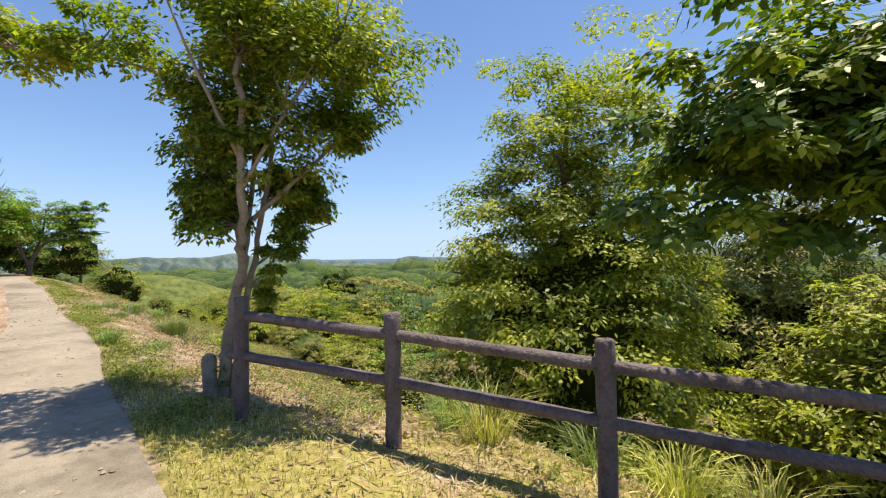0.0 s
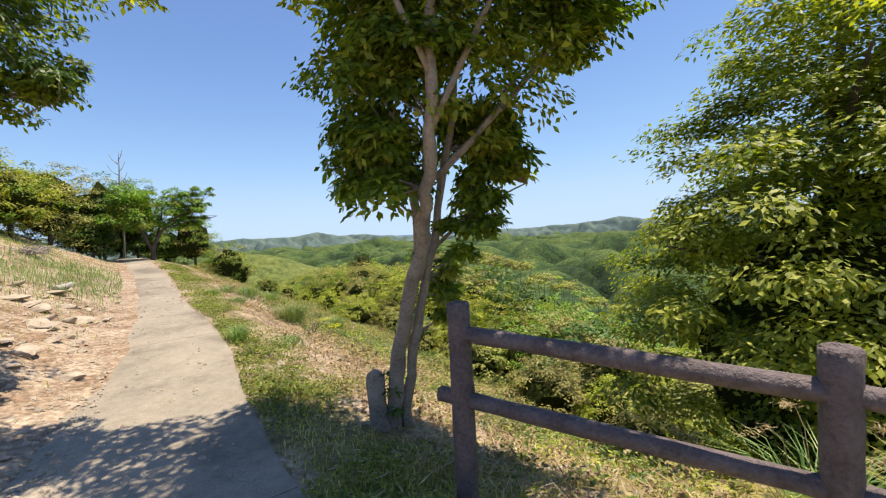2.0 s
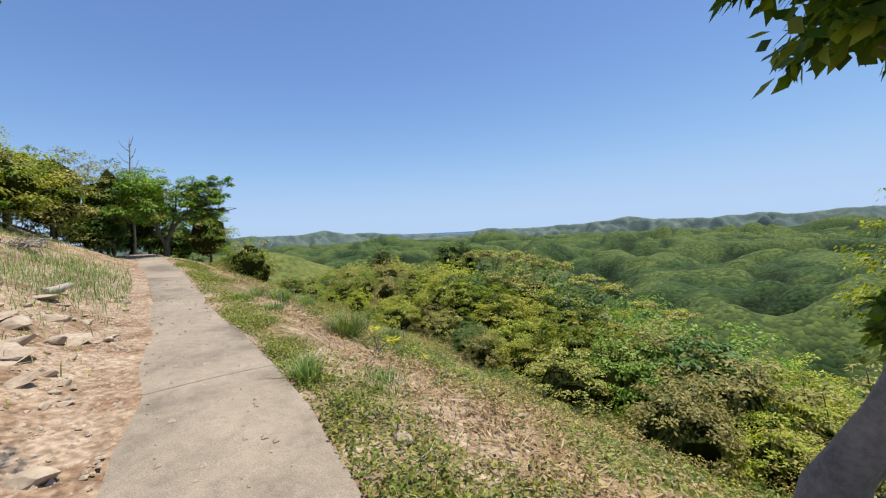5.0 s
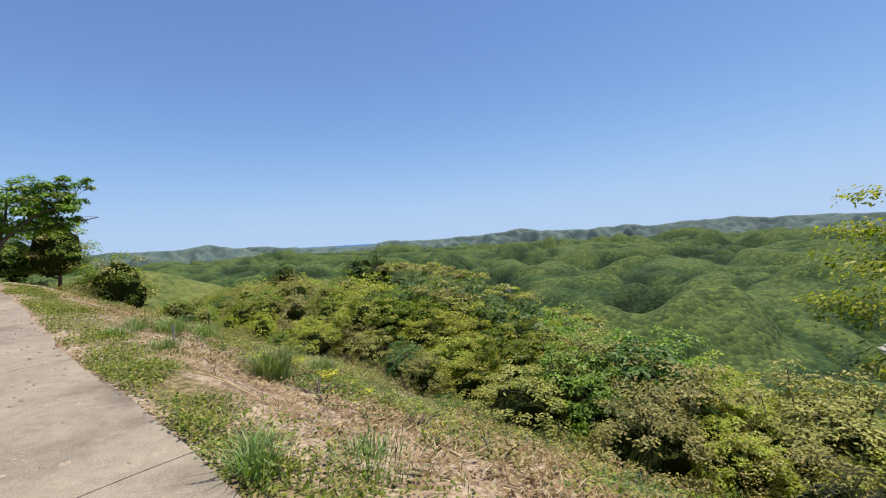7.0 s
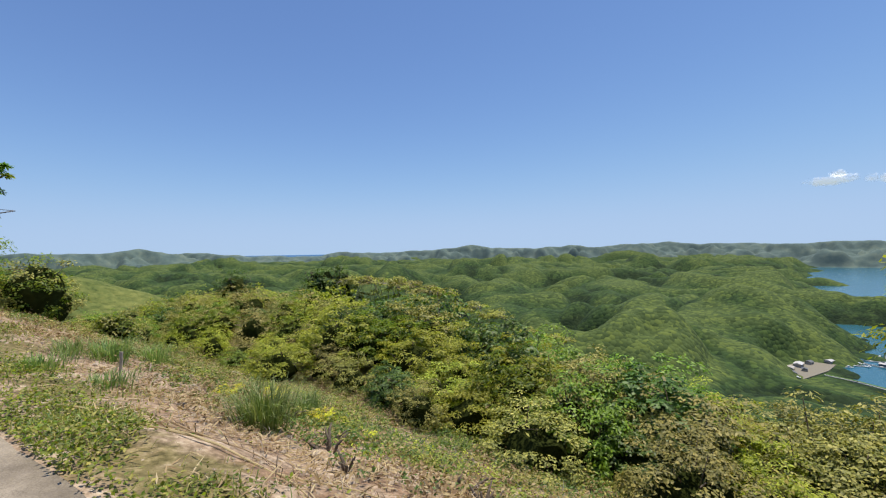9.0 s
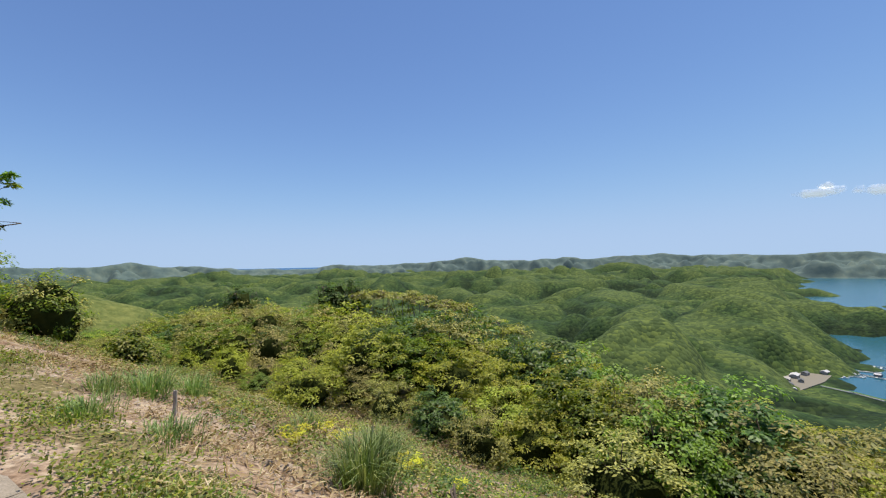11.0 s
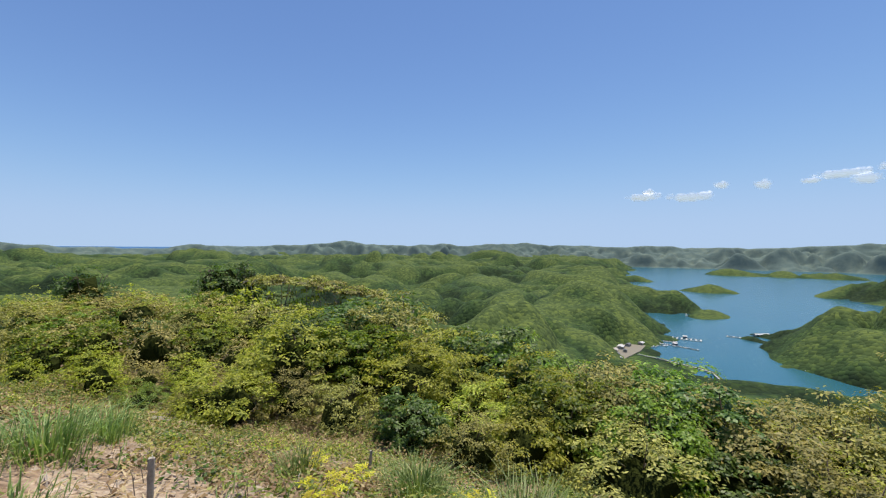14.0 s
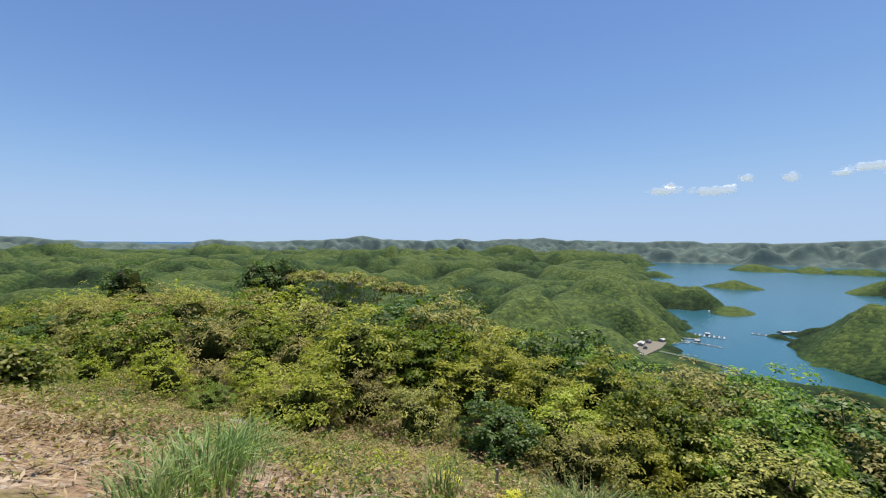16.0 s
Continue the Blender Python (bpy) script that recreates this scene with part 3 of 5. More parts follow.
SHRUBS = [
    shrub("shrub", LEAF_YELLOW, 1.15, 1.9, 112, 50, 0.092, 0.040, 11, "yellow-green bushy shrub on the slope"),
    shrub("shrub", LEAF_OLIVE, 1.25, 1.9, 112, 50, 0.092, 0.042, 12, "olive-green wind-pruned shrub on the slope"),
    shrub("shrub", LEAF_FRESH, 1.15, 1.8, 112, 50, 0.088, 0.045, 13, "bright green leafy shrub on the slope"),
    shrub("shrub", LEAF_DARK, 1.1, 1.9, 105, 50, 0.105, 0.058, 14, "dark green glossy-leaved shrub on the slope"),
    shrub("shrub", LEAF_TAN, 1.35, 1.7, 112, 50, 0.092, 0.042, 15, "broad shrub with tan new leaves on the slope"),
    shrub("shrub", LEAF_BROAD, 1.1, 2.0, 112, 50, 0.10, 0.048, 16, "mid-green broad-leaved shrub on the slope"),
]
# clumps of one kind that stand together: x, y, reach, kind
STANDS = [(4.2, 17.2, 1.5, 2), (0.2, 22.8, 2.6, 2), (-4.6, 25.5, 1.3, 3), (2.5, 24.5, 2.2, 4), (-1.5, 28.5, 2.4, 4), (8.0, 21.0, 2.0, 0), (6.5, 15.0, 1.3, 2), (-3.6, 20.0, 1.4, 0)]


def shrub_edge(s):
    """How near to the path the shrubs come."""
    return 8.0 - 0.9 * math.exp(-0.5 * ((s - 10) / 3.0) ** 2) + 0.5 * math.sin(s * 0.8) + (1.8 if s < 6 else 0) - 1.8 * float(smooth(22, 30, np.array(s)))


def shrub_field():
    """Countable shrubs near the walk, and thicket further out."""
    gen = np.random.default_rng(21)
    spots = []
    for tries in range(14000):
        s, n = gen.uniform(-2, 60), gen.uniform(5.5, 27)
        if n < shrub_edge(s):
            continue
        x, y = place(s, n)
        if math.hypot(x - 2.6, y - 8.3) < 2.8:
            continue
        gap = (1.32 if n < 14 else 1.75) * (0.85 if s > 22 else 1.0)
        if all((x - a) ** 2 + (y - b) ** 2 > gap * gap for a, b, *_ in spots):
            spots.append((x, y, s, n))
        if len(spots) > 760:
            break
    spots.sort(key=lambda p: (p[0] + 5) ** 2 + (p[1] - 8) ** 2)
    used = set()
    weights = np.array([0.36, 0.22, 0.08, 0.06, 0.16, 0.12])
    rest = []
    for q, (x, y, s, n) in enumerate(spots):
        kind = int(gen.choice(6, p=weights))
        for cx, cy, reach, one in STANDS:
            if math.hypot(x - cx, y - cy) < reach:
                kind = one
        rim = min(1, max(0, (n - shrub_edge(s)) / 3.0))
        size = gen.uniform(0.84, 1.42) * (0.66 + 0.39 * rim) * ((1.28 if s > 14 else 0.92) if n > 13 else 1.0) * (0.62 + 0.3 * float(smooth(13, 18, np.array(n))) if s > 22 else 1.0)
        tall = gen.uniform(0.72, 1.02)
        m = pose(x, y, ground_at(x, y) - 0.08, gen.uniform(-7, 7), gen.uniform(-7, 7), gen.uniform(0, 360)) @ Matrix.Diagonal((size, size, size * tall, 1))
        if q < 68:
            if kind in used:
                copy_thing(SHRUBS[kind], m @ Matrix.Diagonal((*SHRUBS[kind].scale, 1)).inverted())
            else:
                SHRUBS[kind].matrix_basis = m
                used.add(kind)
        else:
            rest.append((kind, m))
    thick = {}
    for kind, m in rest:
        thick.setdefault(kind, []).append(m)
    for kind, ms in sorted(thick.items()):
        src = SHRUBS[kind].children[0].data
        co = np.empty(len(src.vertices) * 3, np.float32)
        src.vertices.foreach_get("co", co)
        leaves = co.reshape(-1, 4, 3)
        allv = []
        for m in ms:
            near = along(m.translation.x, m.translation.y)[1] < 15
            thin = leaves[gen.permutation(len(leaves))[: int(len(leaves) * (0.38 if near else 0.22))]]
            mid = thin.mean(1, keepdims=True)
            thin = (mid + (thin - mid) * (1.28 if near else 1.6)).reshape(-1, 3)
            M = np.array(m)
            allv.append(thin @ M[:3, :3].T + M[:3, 3])
        allv = np.concatenate(allv)
        # a dark mass in each shrub, added to shade the gaps
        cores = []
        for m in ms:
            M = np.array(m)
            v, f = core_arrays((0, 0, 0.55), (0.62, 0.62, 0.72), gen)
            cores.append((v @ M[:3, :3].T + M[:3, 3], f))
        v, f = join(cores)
        tagged(new("thicket_inside", mesh_of("thicket_inside", v, f, [INNER])), "dark lumpy masses added inside the thicket to shade its gaps", "thicket", kind="stuff")
        ob = new("thicket", mesh_of("thicket", allv, np.arange(len(allv)).reshape(-1, 4), [src.materials[0]]))
        tagged(ob, "dense thicket of shrubs further down the slope", "thicket", kind="stuff")


shrub_field()


# ---- trees ----
def fine_line(pts, r0, gen, wobble=0.35):
    P = np.asarray(pts, float)
    k = max(5, 3 * len(P))
    t = np.linspace(0, len(P) - 1, k)
    fine = np.stack([np.interp(t, np.arange(len(P)), P[:, c]) for c in range(3)], -1)
    fine[1:-1] = 0.25 * fine[:-2] + 0.5 * fine[1:-1] + 0.25 * fine[2:]
    fine[1:-1] += gen.normal(size=(k - 2, 3)) * r0 * wobble * 0.6
    return fine


def tree(name, label, root_at, stems, crown, leaves, length, width, mat, bark, seed, category="tree", flat=0.7, droop=0.3, second=None, core=(), share=0.72, twiggy=True):
    """stems: lists of (points, radius at foot, radius at tip), in the tree's own frame; crown: rows of x, y, z, radius of leaf clumps."""
    gen = np.random.default_rng(seed)
    root = empty(name, pose(*root_at), label, category)
    for k, (pts, r0, r1) in enumerate(stems):
        line = fine_line(pts, r0, gen)
        v, f = tube(line, np.linspace(r0, r1, len(line)), 10, gen=gen)
        part("trunk" if k == 0 else "limb", mesh_of("trunk", v, f, [bark], True), root)
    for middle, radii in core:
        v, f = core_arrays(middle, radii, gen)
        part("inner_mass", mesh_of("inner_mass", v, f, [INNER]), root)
    if not crown:
        return root
    C = np.asarray(crown, float)
    mid = C[:, :3].mean(0)
    split = len(C) if second is None else int(len(C) * share)
    order = gen.permutation(len(C))
    for rows, m in ((order[:split], mat), (order[split:], second)):
        if len(rows):
            v, f = crown_arrays(C[rows, :3], C[rows, 3], leaves, length, width, gen, flat, mid, droop)
            part("crown", mesh_of("crown", v, f, [m]), root)
    if not twiggy:
        return root
    tips = np.concatenate([np.asarray(p, float)[1:] for p, _, _ in stems])
    twigs = []
    for c in C:
        d = np.linalg.norm(tips - c[:3], axis=1) + 0.6 * np.maximum(0, tips[:, 2] - c[2])
        twigs.append(tube(limb_points(tips[d.argmin()], c[:3], gen, 0.12, 4), np.linspace(0.015, 0.005, 4), 3, gen=gen))
    v, f = join(twigs)
    tagged(part("twig_work", mesh_of("twig_work", v, f, [bark], True), root), kind="stuff")
    return root


def clumps_in(gen, count, middle, radii, rad, shell=0.55, low=-1.0):
    """Clump rows spread through an uneven ellipsoid."""
    rows = []
    while len(rows) < count:
        d = unit(gen.normal(size=3))
        if d[2] < low:
            continue
        r = gen.uniform(shell, 1.0) * (1 + 0.22 * math.sin(3 * d[0] + 5 * d[2]) * math.cos(4 * d[1]))
        p = np.asarray(middle) + d * np.asarray(radii) * r
        rows.append((*p, rad * gen.uniform(0.7, 1.3)))
    return rows


def build_near_trees():
    gen = np.random.default_rng(5)
    # the slender tree by the fence
    x, y = -2.92, 5.68
    stems = [([(-0.09, 0, -0.15), (-0.05, -0.02, 0.35), (0.05, -0.10, 0.85), (0.20, -0.22, 1.35), (0.40, -0.40, 1.85), (0.50, -0.62, 2.25), (0.62, -0.86, 2.7), (0.66, -1.0, 3.3), (0.6, -0.9, 4.2), (0.5, -0.7, 5.2)], 0.082, 0.028),
             ([(0.02, 0.08, -0.15), (0.07, 0.03, 0.4), (0.18, -0.06, 0.9), (0.36, -0.14, 1.5), (0.48, -0.22, 2.0), (0.62, -0.30, 2.6), (0.75, -0.3, 3.4), (0.8, -0.2, 4.6)], 0.055, 0.022),
             ([(0.30, -0.28, 1.5), (0.36, -0.36, 2.0), (0.30, -0.5, 2.6), (0.1, -0.55, 3.4), (-0.1, -0.5, 4.4)], 0.05, 0.02),
             ([(0.42, -0.42, 1.9), (0.44, -0.3, 2.5), (0.46, -0.2, 3.2), (0.4, 0.1, 4.4)], 0.04, 0.016),
             ([(0.54, -0.45, 2.35), (1.1, -0.35, 2.9), (1.6, -0.1, 3.5), (2.1, 0.1, 4.0)], 0.036, 0.010),
             ([(0.42, -0.18, 1.75), (0.8, 0.05, 2.1), (1.3, 0.35, 2.35)], 0.018, 0.007),
             ([(0.62, -0.86, 2.7), (1.1, -0.8, 3.6), (1.75, -0.7, 4.5)], 0.03, 0.01),
             ([(0.64, -0.95, 3.0), (0.3, -1.2, 3.9), (0.1, -1.4, 4.6)], 0.025, 0.01),
             ([(0.0, -0.52, 3.8), (-0.6, -0.65, 4.2), (-1.2, -0.8, 4.35), (-1.9, -1.0, 4.3)], 0.03, 0.008)]
    crown = clumps_in(gen, 36, (0.02, -0.5, 2.6), (0.40, 0.42, 0.68), 0.24, 0.2)
    crown += clumps_in(gen, 128, (1.0, -0.5, 4.45), (1.65, 1.5, 1.35), 0.36, 0.3)
    crown += clumps_in(gen, 16, (-0.2, -0.2, 3.6), (0.75, 0.7, 0.5), 0.28, 0.2)
    crown += clumps_in(gen, 30, (0.85, 0.1, 2.7), (0.48, 0.42, 0.45), 0.2, 0.2)
    crown += clumps_in(gen, 34, (0.3, -0.75, 3.3), (0.6, 0.5, 0.8), 0.27, 0.2)
    crown += clumps_in(gen, 12, (0.75, -0.1, 2.1), (0.3, 0.3, 0.5), 0.16, 0.2)
    crown += clumps_in(gen, 18, (1.6, -0.1, 3.55), (0.6, 0.4, 0.35), 0.22, 0.2)
    crown += clumps_in(gen, 8, (0.38, 0.1, 1.25), (0.14, 0.14, 0.4), 0.10, 0.2)
    crown += clumps_in(gen, 24, (-1.6, -0.85, 4.45), (1.3, 0.8, 0.45), 0.27, 0.2)
    crown = [(cx + 0.08, *rest) for cx, *rest in crown]
    tree("tree", "slender multi-stemmed broad-leaved tree with pale bark beside the fence", (x, y, ground_at(x, y)), stems, crown, 200, 0.085, 0.041, LEAF_BROAD, BARK, 31, second=LEAF_YELLOW)
    # tree on the bank, reaching over the path
    x, y = place(9.4, -4.4)
    stems = [([(0, 0, -0.2), (0.1, 0.1, 0.9), (0.5, 0.5, 1.7), (1.4, 1.0, 2.2)], 0.14, 0.05), ([(0.1, 0.1, 0.9), (-0.2, 0.4, 2.2), (-0.2, 0.9, 3.4)], 0.10, 0.04),
             ([(0.5, 0.5, 1.7), (1.8, 1.3, 1.9), (3.2, 2.0, 1.6)], 0.05, 0.015), ([(0.5, 0.5, 1.7), (1.6, 0.6, 2.1), (2.9, 0.9, 2.1)], 0.05, 0.015), ([(0.5, 0.5, 1.7), (1.5, 1.2, 2.5), (2.3, 1.7, 2.9), (3.0, 2.2, 3.1)], 0.04, 0.012)]
    crown = clumps_in(gen, 90, (2.2, 1.4, 2.0), (1.5, 1.1, 0.75), 0.26, 0.2) + clumps_in(gen, 90, (1.0, 1.0, 3.2), (2.1, 1.6, 1.1), 0.36, 0.4) + clumps_in(gen, 18, (3.2, 1.9, 1.7), (0.55, 0.4, 0.35), 0.16, 0.2) + clumps_in(gen, 56, (2.6, 1.9, 3.0), (1.2, 1.2, 0.85), 0.30, 0.2)
    tree("tree", "broad-leaved tree on the bank with branches over the path", (x, y, ground_at(x, y)), stems, crown, 110, 0.085, 0.042, LEAF_BROAD, BARK, 32, second=LEAF_DARK)
    # tree by the lawn, whose branch hangs over the fence
    x, y = 3.9, 2.3
    stems = [([(0, 0, -0.2), (-0.1, 0.1, 1.3), (-0.5, 0.3, 2.4), (-1.2, 0.5, 3.2)], 0.13, 0.05), ([(-0.1, 0.1, 1.3), (0.3, 0.6, 3.0), (0.4, 1.0, 4.6)], 0.10, 0.04),
             ([(-0.5, 0.3, 2.4), (-1.3, 0.2, 2.6), (-2.2, 0.05, 2.45)], 0.04, 0.012)]
    crown = clumps_in(gen, 175, (-1.7, 0.0, 3.0), (1.25, 0.7, 0.8), 0.2, 0.2) + clumps_in(gen, 30, (0.1, 1.0, 4.3), (1.6, 1.3, 1.0), 0.36, 0.4)
    tree("tree", "broad-leaved tree whose low branches hang over the fence", (x, y, ground_at(x, y)), stems, crown, 170, 0.075, 0.04, LEAF_DARK, BARK_DARK, 33, second=LEAF_BROAD, share=0.5, twiggy=False)
    # the large evergreens below the fence
    big = [((2.5, 8.0), 8.9, 2.8, LEAF_BROAD, LEAF_YELLOW, 41), ((8.6, 10.8), 10.0, 2.9, LEAF_BROAD, LEAF_OLIVE, 42), ((6.9, 6.4), 5.2, 2.0, LEAF_OLIVE, LEAF_YELLOW, 43)]
    for (x, y), high, wide, mat, other, seed in big:
        g2 = np.random.default_rng(seed)
        stems = [([(0, 0, -0.3), (0.1, 0, high * 0.3), (-0.1, 0.1, high * 0.6), (0, 0, high * 0.9)], 0.02 * high, 0.03)]
        for k in range(9):
            a, h0 = k * 2.4, high * (0.12 + 0.075 * k)
            w = wide * (1.0 if k < 6 else 0.6)
            stems.append(([(0, 0, h0), (math.cos(a) * w * 0.45, math.sin(a) * w * 0.45, h0 + 0.05 * high), (math.cos(a) * w * 0.85, math.sin(a) * w * 0.85, h0 + 0.07 * high)], 0.06, 0.015))
        k = high / 9.6
        crown = clumps_in(g2, 230, (0, 0, high * 0.36), (wide, wide, high * 0.34), 0.46 * k ** 0.5, 0.7) + clumps_in(g2, 180, (0.1 * wide, 0, high * 0.66), (wide * 0.74, wide * 0.74, high * 0.33), 0.44 * k ** 0.5, 0.6)
        if high > 5:
            crown += clumps_in(g2, 130, (0, 0, high * 0.5), (wide * 0.88, wide * 0.88, high * 0.3), 0.46, 0.7)
            crown += [(*r[:3], 0.6) for r in clumps_in(g2, 50, (0.05 * wide, 0, high * 0.7), (wide * 0.4, wide * 0.4, high * 0.22), 0.6, 0.1)]
            crown += [(*r[:3], 0.8) for r in clumps_in(g2, 50, (0, 0, high * 0.42), (wide * 0.6, wide * 0.6, high * 0.34), 0.9, 0.1)]
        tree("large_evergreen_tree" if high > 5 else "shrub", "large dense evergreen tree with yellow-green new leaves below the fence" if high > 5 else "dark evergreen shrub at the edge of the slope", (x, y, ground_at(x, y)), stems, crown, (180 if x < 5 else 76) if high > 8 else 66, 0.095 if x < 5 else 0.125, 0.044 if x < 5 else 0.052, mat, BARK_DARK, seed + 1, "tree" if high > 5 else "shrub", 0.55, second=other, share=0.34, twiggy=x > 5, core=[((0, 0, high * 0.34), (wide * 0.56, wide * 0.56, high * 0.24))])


def build_far_trees():
    gen = np.random.default_rng(6)
    # the spreading tree where the path tops the rise
    x, y = place(29.3, 0.75 + float(path_bend(29.3)) + 0.1)
    stems = [([(0, 0, -0.2), (0.1, 0.05, 0.8), (0.5, 0.3, 1.7), (1.2, 0.8, 2.4), (2.0, 1.3, 2.9)], 0.12, 0.03), ([(0.05, 0, 0.5), (-0.3, -0.2, 1.6), (-0.9, -0.5, 2.8)], 0.09, 0.03), ([(0.1, 0.05, 0.8), (0.2, 0.5, 2.0), (0.2, 0.7, 3.4)], 0.07, 0.02),
             ([(0.5, 0.3, 1.7), (1.4, 1.3, 2.0), (2.4, 2.1, 2.3)], 0.05, 0.015)]
    crown = clumps_in(gen, 95, (-0.5, -0.3, 2.7), (1.6, 1.6, 1.4), 0.40, 0.4) + clumps_in(gen, 26, (1.3, 1.0, 2.9), (1.2, 0.9, 0.8), 0.32, 0.4)
    for k in range(7):
        h, out = 1.7 + 0.3 * k, gen.uniform(0.75, 1.05)
        for t in np.linspace(0.2, out, 9):
            crown.append((0.3 + 1.9 * t + 0.12 * gen.normal(), 0.3 + 1.7 * t + 0.12 * gen.normal(), h + 0.35 * t + 0.08 * gen.normal(), 0.34 * (1.15 - 0.7 * t)))
    tree("tree", "spreading green tree with tiered branches beside the end of the path", (x, y, ground_at(x, y)), stems, crown, 75, 0.16, 0.07, LEAF_FRESH, BARK_DARK, 71, second=LEAF_BROAD)
    # woods behind it and along the top of the bank: s, n, height, width
    rows = [(32.0, -2.6, 5.2, 1.7, LEAF_DARK, LEAF_OLIVE), (34.5, -1.2, 5.4, 1.6, LEAF_DARK, LEAF_BROAD), (31.5, -4.6, 4.6, 1.8, LEAF_OLIVE, LEAF_BROAD), (28.5, -4.2, 3.4, 1.5, LEAF_OLIVE, LEAF_BROAD), (34.5, 1.8, 4.4, 1.5, LEAF_BROAD, LEAF_OLIVE),
            (25.5, -4.8, 3.0, 1.6, LEAF_YELLOW, LEAF_FRESH), (23.5, -5.6, 3.2, 1.7, LEAF_YELLOW, LEAF_OLIVE), (21.6, -6.4, 2.9, 1.6, LEAF_BROAD, LEAF_YELLOW), (27.0, -6.2, 3.6, 1.6, LEAF_OLIVE, LEAF_DARK), (19.2, -8.6, 2.6, 1.3, LEAF_OLIVE, LEAF_BROAD), (31.5, 3.2, 2.0, 1.2, LEAF_OLIVE, LEAF_DARK), (30.5, -2.9, 2.2, 1.1, LEAF_DARK, LEAF_OLIVE), (35.5, -3.2, 3.2, 1.8, LEAF_DARK, LEAF_OLIVE), (36.5, 0.2, 3.0, 1.7, LEAF_DARK, LEAF_BROAD), (33.6, -6.6, 3.2, 1.8, LEAF_OLIVE, LEAF_DARK), (29.8, -7.0, 3.2, 1.7, LEAF_DARK, LEAF_BROAD), (25.0, -8.0, 2.6, 1.6, LEAF_BROAD, LEAF_OLIVE), (35.2, -2.1, 2.2, 1.4, LEAF_DARK, LEAF_OLIVE), (35.4, -0.3, 2.2, 1.4, LEAF_DARK, LEAF_BROAD), (34.6, -4.0, 2.0, 1.3, LEAF_DARK, LEAF_OLIVE)]
    for k, (s, n, high, wide, mat, other) in enumerate(rows):
        x, y = place(s, n)
        g2 = np.random.default_rng(80 + k)
        stems = [([(0, 0, -0.2), (0.1 * wide, 0, high * 0.3), (-0.1, 0.1, high * 0.55), (0.1, 0, high * 0.85)], 0.09, 0.02)]
        for q in range(5):
            a, h0 = q * 2.4 + k, high * (0.22 + 0.1 * q)
            stems.append(([(0, 0, h0), (math.cos(a) * wide * 0.4, math.sin(a) * wide * 0.4, h0 + 0.3), (math.cos(a) * wide * 0.8, math.sin(a) * wide * 0.8, h0 + 0.45)], 0.05, 0.015))
        crown = clumps_in(g2, 84, (0, 0, high * 0.53), (wide, wide, high * 0.46), 0.42, 0.4)
        tree("tree", "wind-shaped broad-leaved tree at the top of the bank", (x, y, ground_at(x, y)), stems, crown, 85, 0.135, 0.062, mat, BARK_DARK, 90 + k, flat=0.7, second=other, twiggy=False, core=[((0, 0, high * 0.5), (wide * 0.6, wide * 0.6, high * 0.3))])
    # dead tree standing above the bank
    for s, n, high in ((25.5, -5.6, 5.0), (33.2, -1.8, 6.4)):
        x, y = place(s, n)
        stems = [([(0, 0, -0.2), (0.1, 0.1, high * 0.5), (0.0, 0.1, high * 0.75), (0.15, 0.1, high)], 0.07, 0.012)]
        for q in range(7):
            a, h0 = q * 2.1, high * (0.7 + 0.035 * q)
            reach = 0.62 - 0.04 * q
            stems.append(([(0.02, 0.1, h0), (math.cos(a) * reach * 0.6, 0.1 + math.sin(a) * reach * 0.6, h0 + 0.22), (math.cos(a) * reach, 0.1 + math.sin(a) * reach, h0 + 0.62)], 0.024, 0.006))
        tree("dead_tree", "leafless grey dead tree among the bushes", (x, y, ground_at(x, y)), stems, [], 0, 0, 0, LEAF_DARK, DEADWOOD, 120 + int(s), "tree")
    # round bush right of the path's end
    for s, n, high, wide in ((26.1, 2.75, 1.95, 0.95), (25.0, 4.4, 1.0, 0.6), (28.6, 3.6, 1.5, 0.9)):
        x, y = place(s, n)
        crown = clumps_in(gen, 60, (0, 0, high * 0.52), (wide, wide, high * 0.5), 0.26, 0.5)
        stems = [([(0, 0, -0.2), (0.05, 0, high * 0.4), (0, 0, high * 0.8)], 0.04, 0.012), ([(0.1, 0, 0), (0.3, 0.1, high * 0.5), (0.5, 0.2, high * 0.7)], 0.03, 0.01)]
        tree("shrub", "round dense dark green bush beside the path", (x, y, ground_at(x, y)), stems, crown, 60, 0.10, 0.05, LEAF_BROAD, BARK_DARK, 130 + int(s), "shrub", second=LEAF_OLIVE, core=[((0, 0, high * 0.45), (wide * 0.7, wide * 0.7, high * 0.38))])
    # the dark and the flat-topped trees on the spur
    for x, y, rise, wide, dark in ((-10.2, 36.4, 0.0, 1.6, 1), (-9.0, 37.4, -0.3, 1.4, 1), (-18.0, 43.0, -0.6, 1.6, 1), (-8.2, 36.6, -0.9, 1.5, 0), (-6.8, 37.2, -0.8, 1.4, 0), (-5.4, 36.4, -0.8, 1.5, 0), (-4.2, 35.6, -1.1, 1.4, 0), (-3.0, 34.8, -1.4, 1.4, 0), (-1.6, 34.4, -1.6, 1.3, 0), (0.0, 33.7, -1.9, 1.3, 0), (1.6, 33.2, -2.5, 1.3, 0), (3.6, 32.4, -3.6, 1.3, 0), (5.2, 31.4, -3.9, 1.2, 0)):
        z0 = ground_at(x, y)
        high = rise + (0.95 if x < -1 else 0.35) - z0
        stems = []
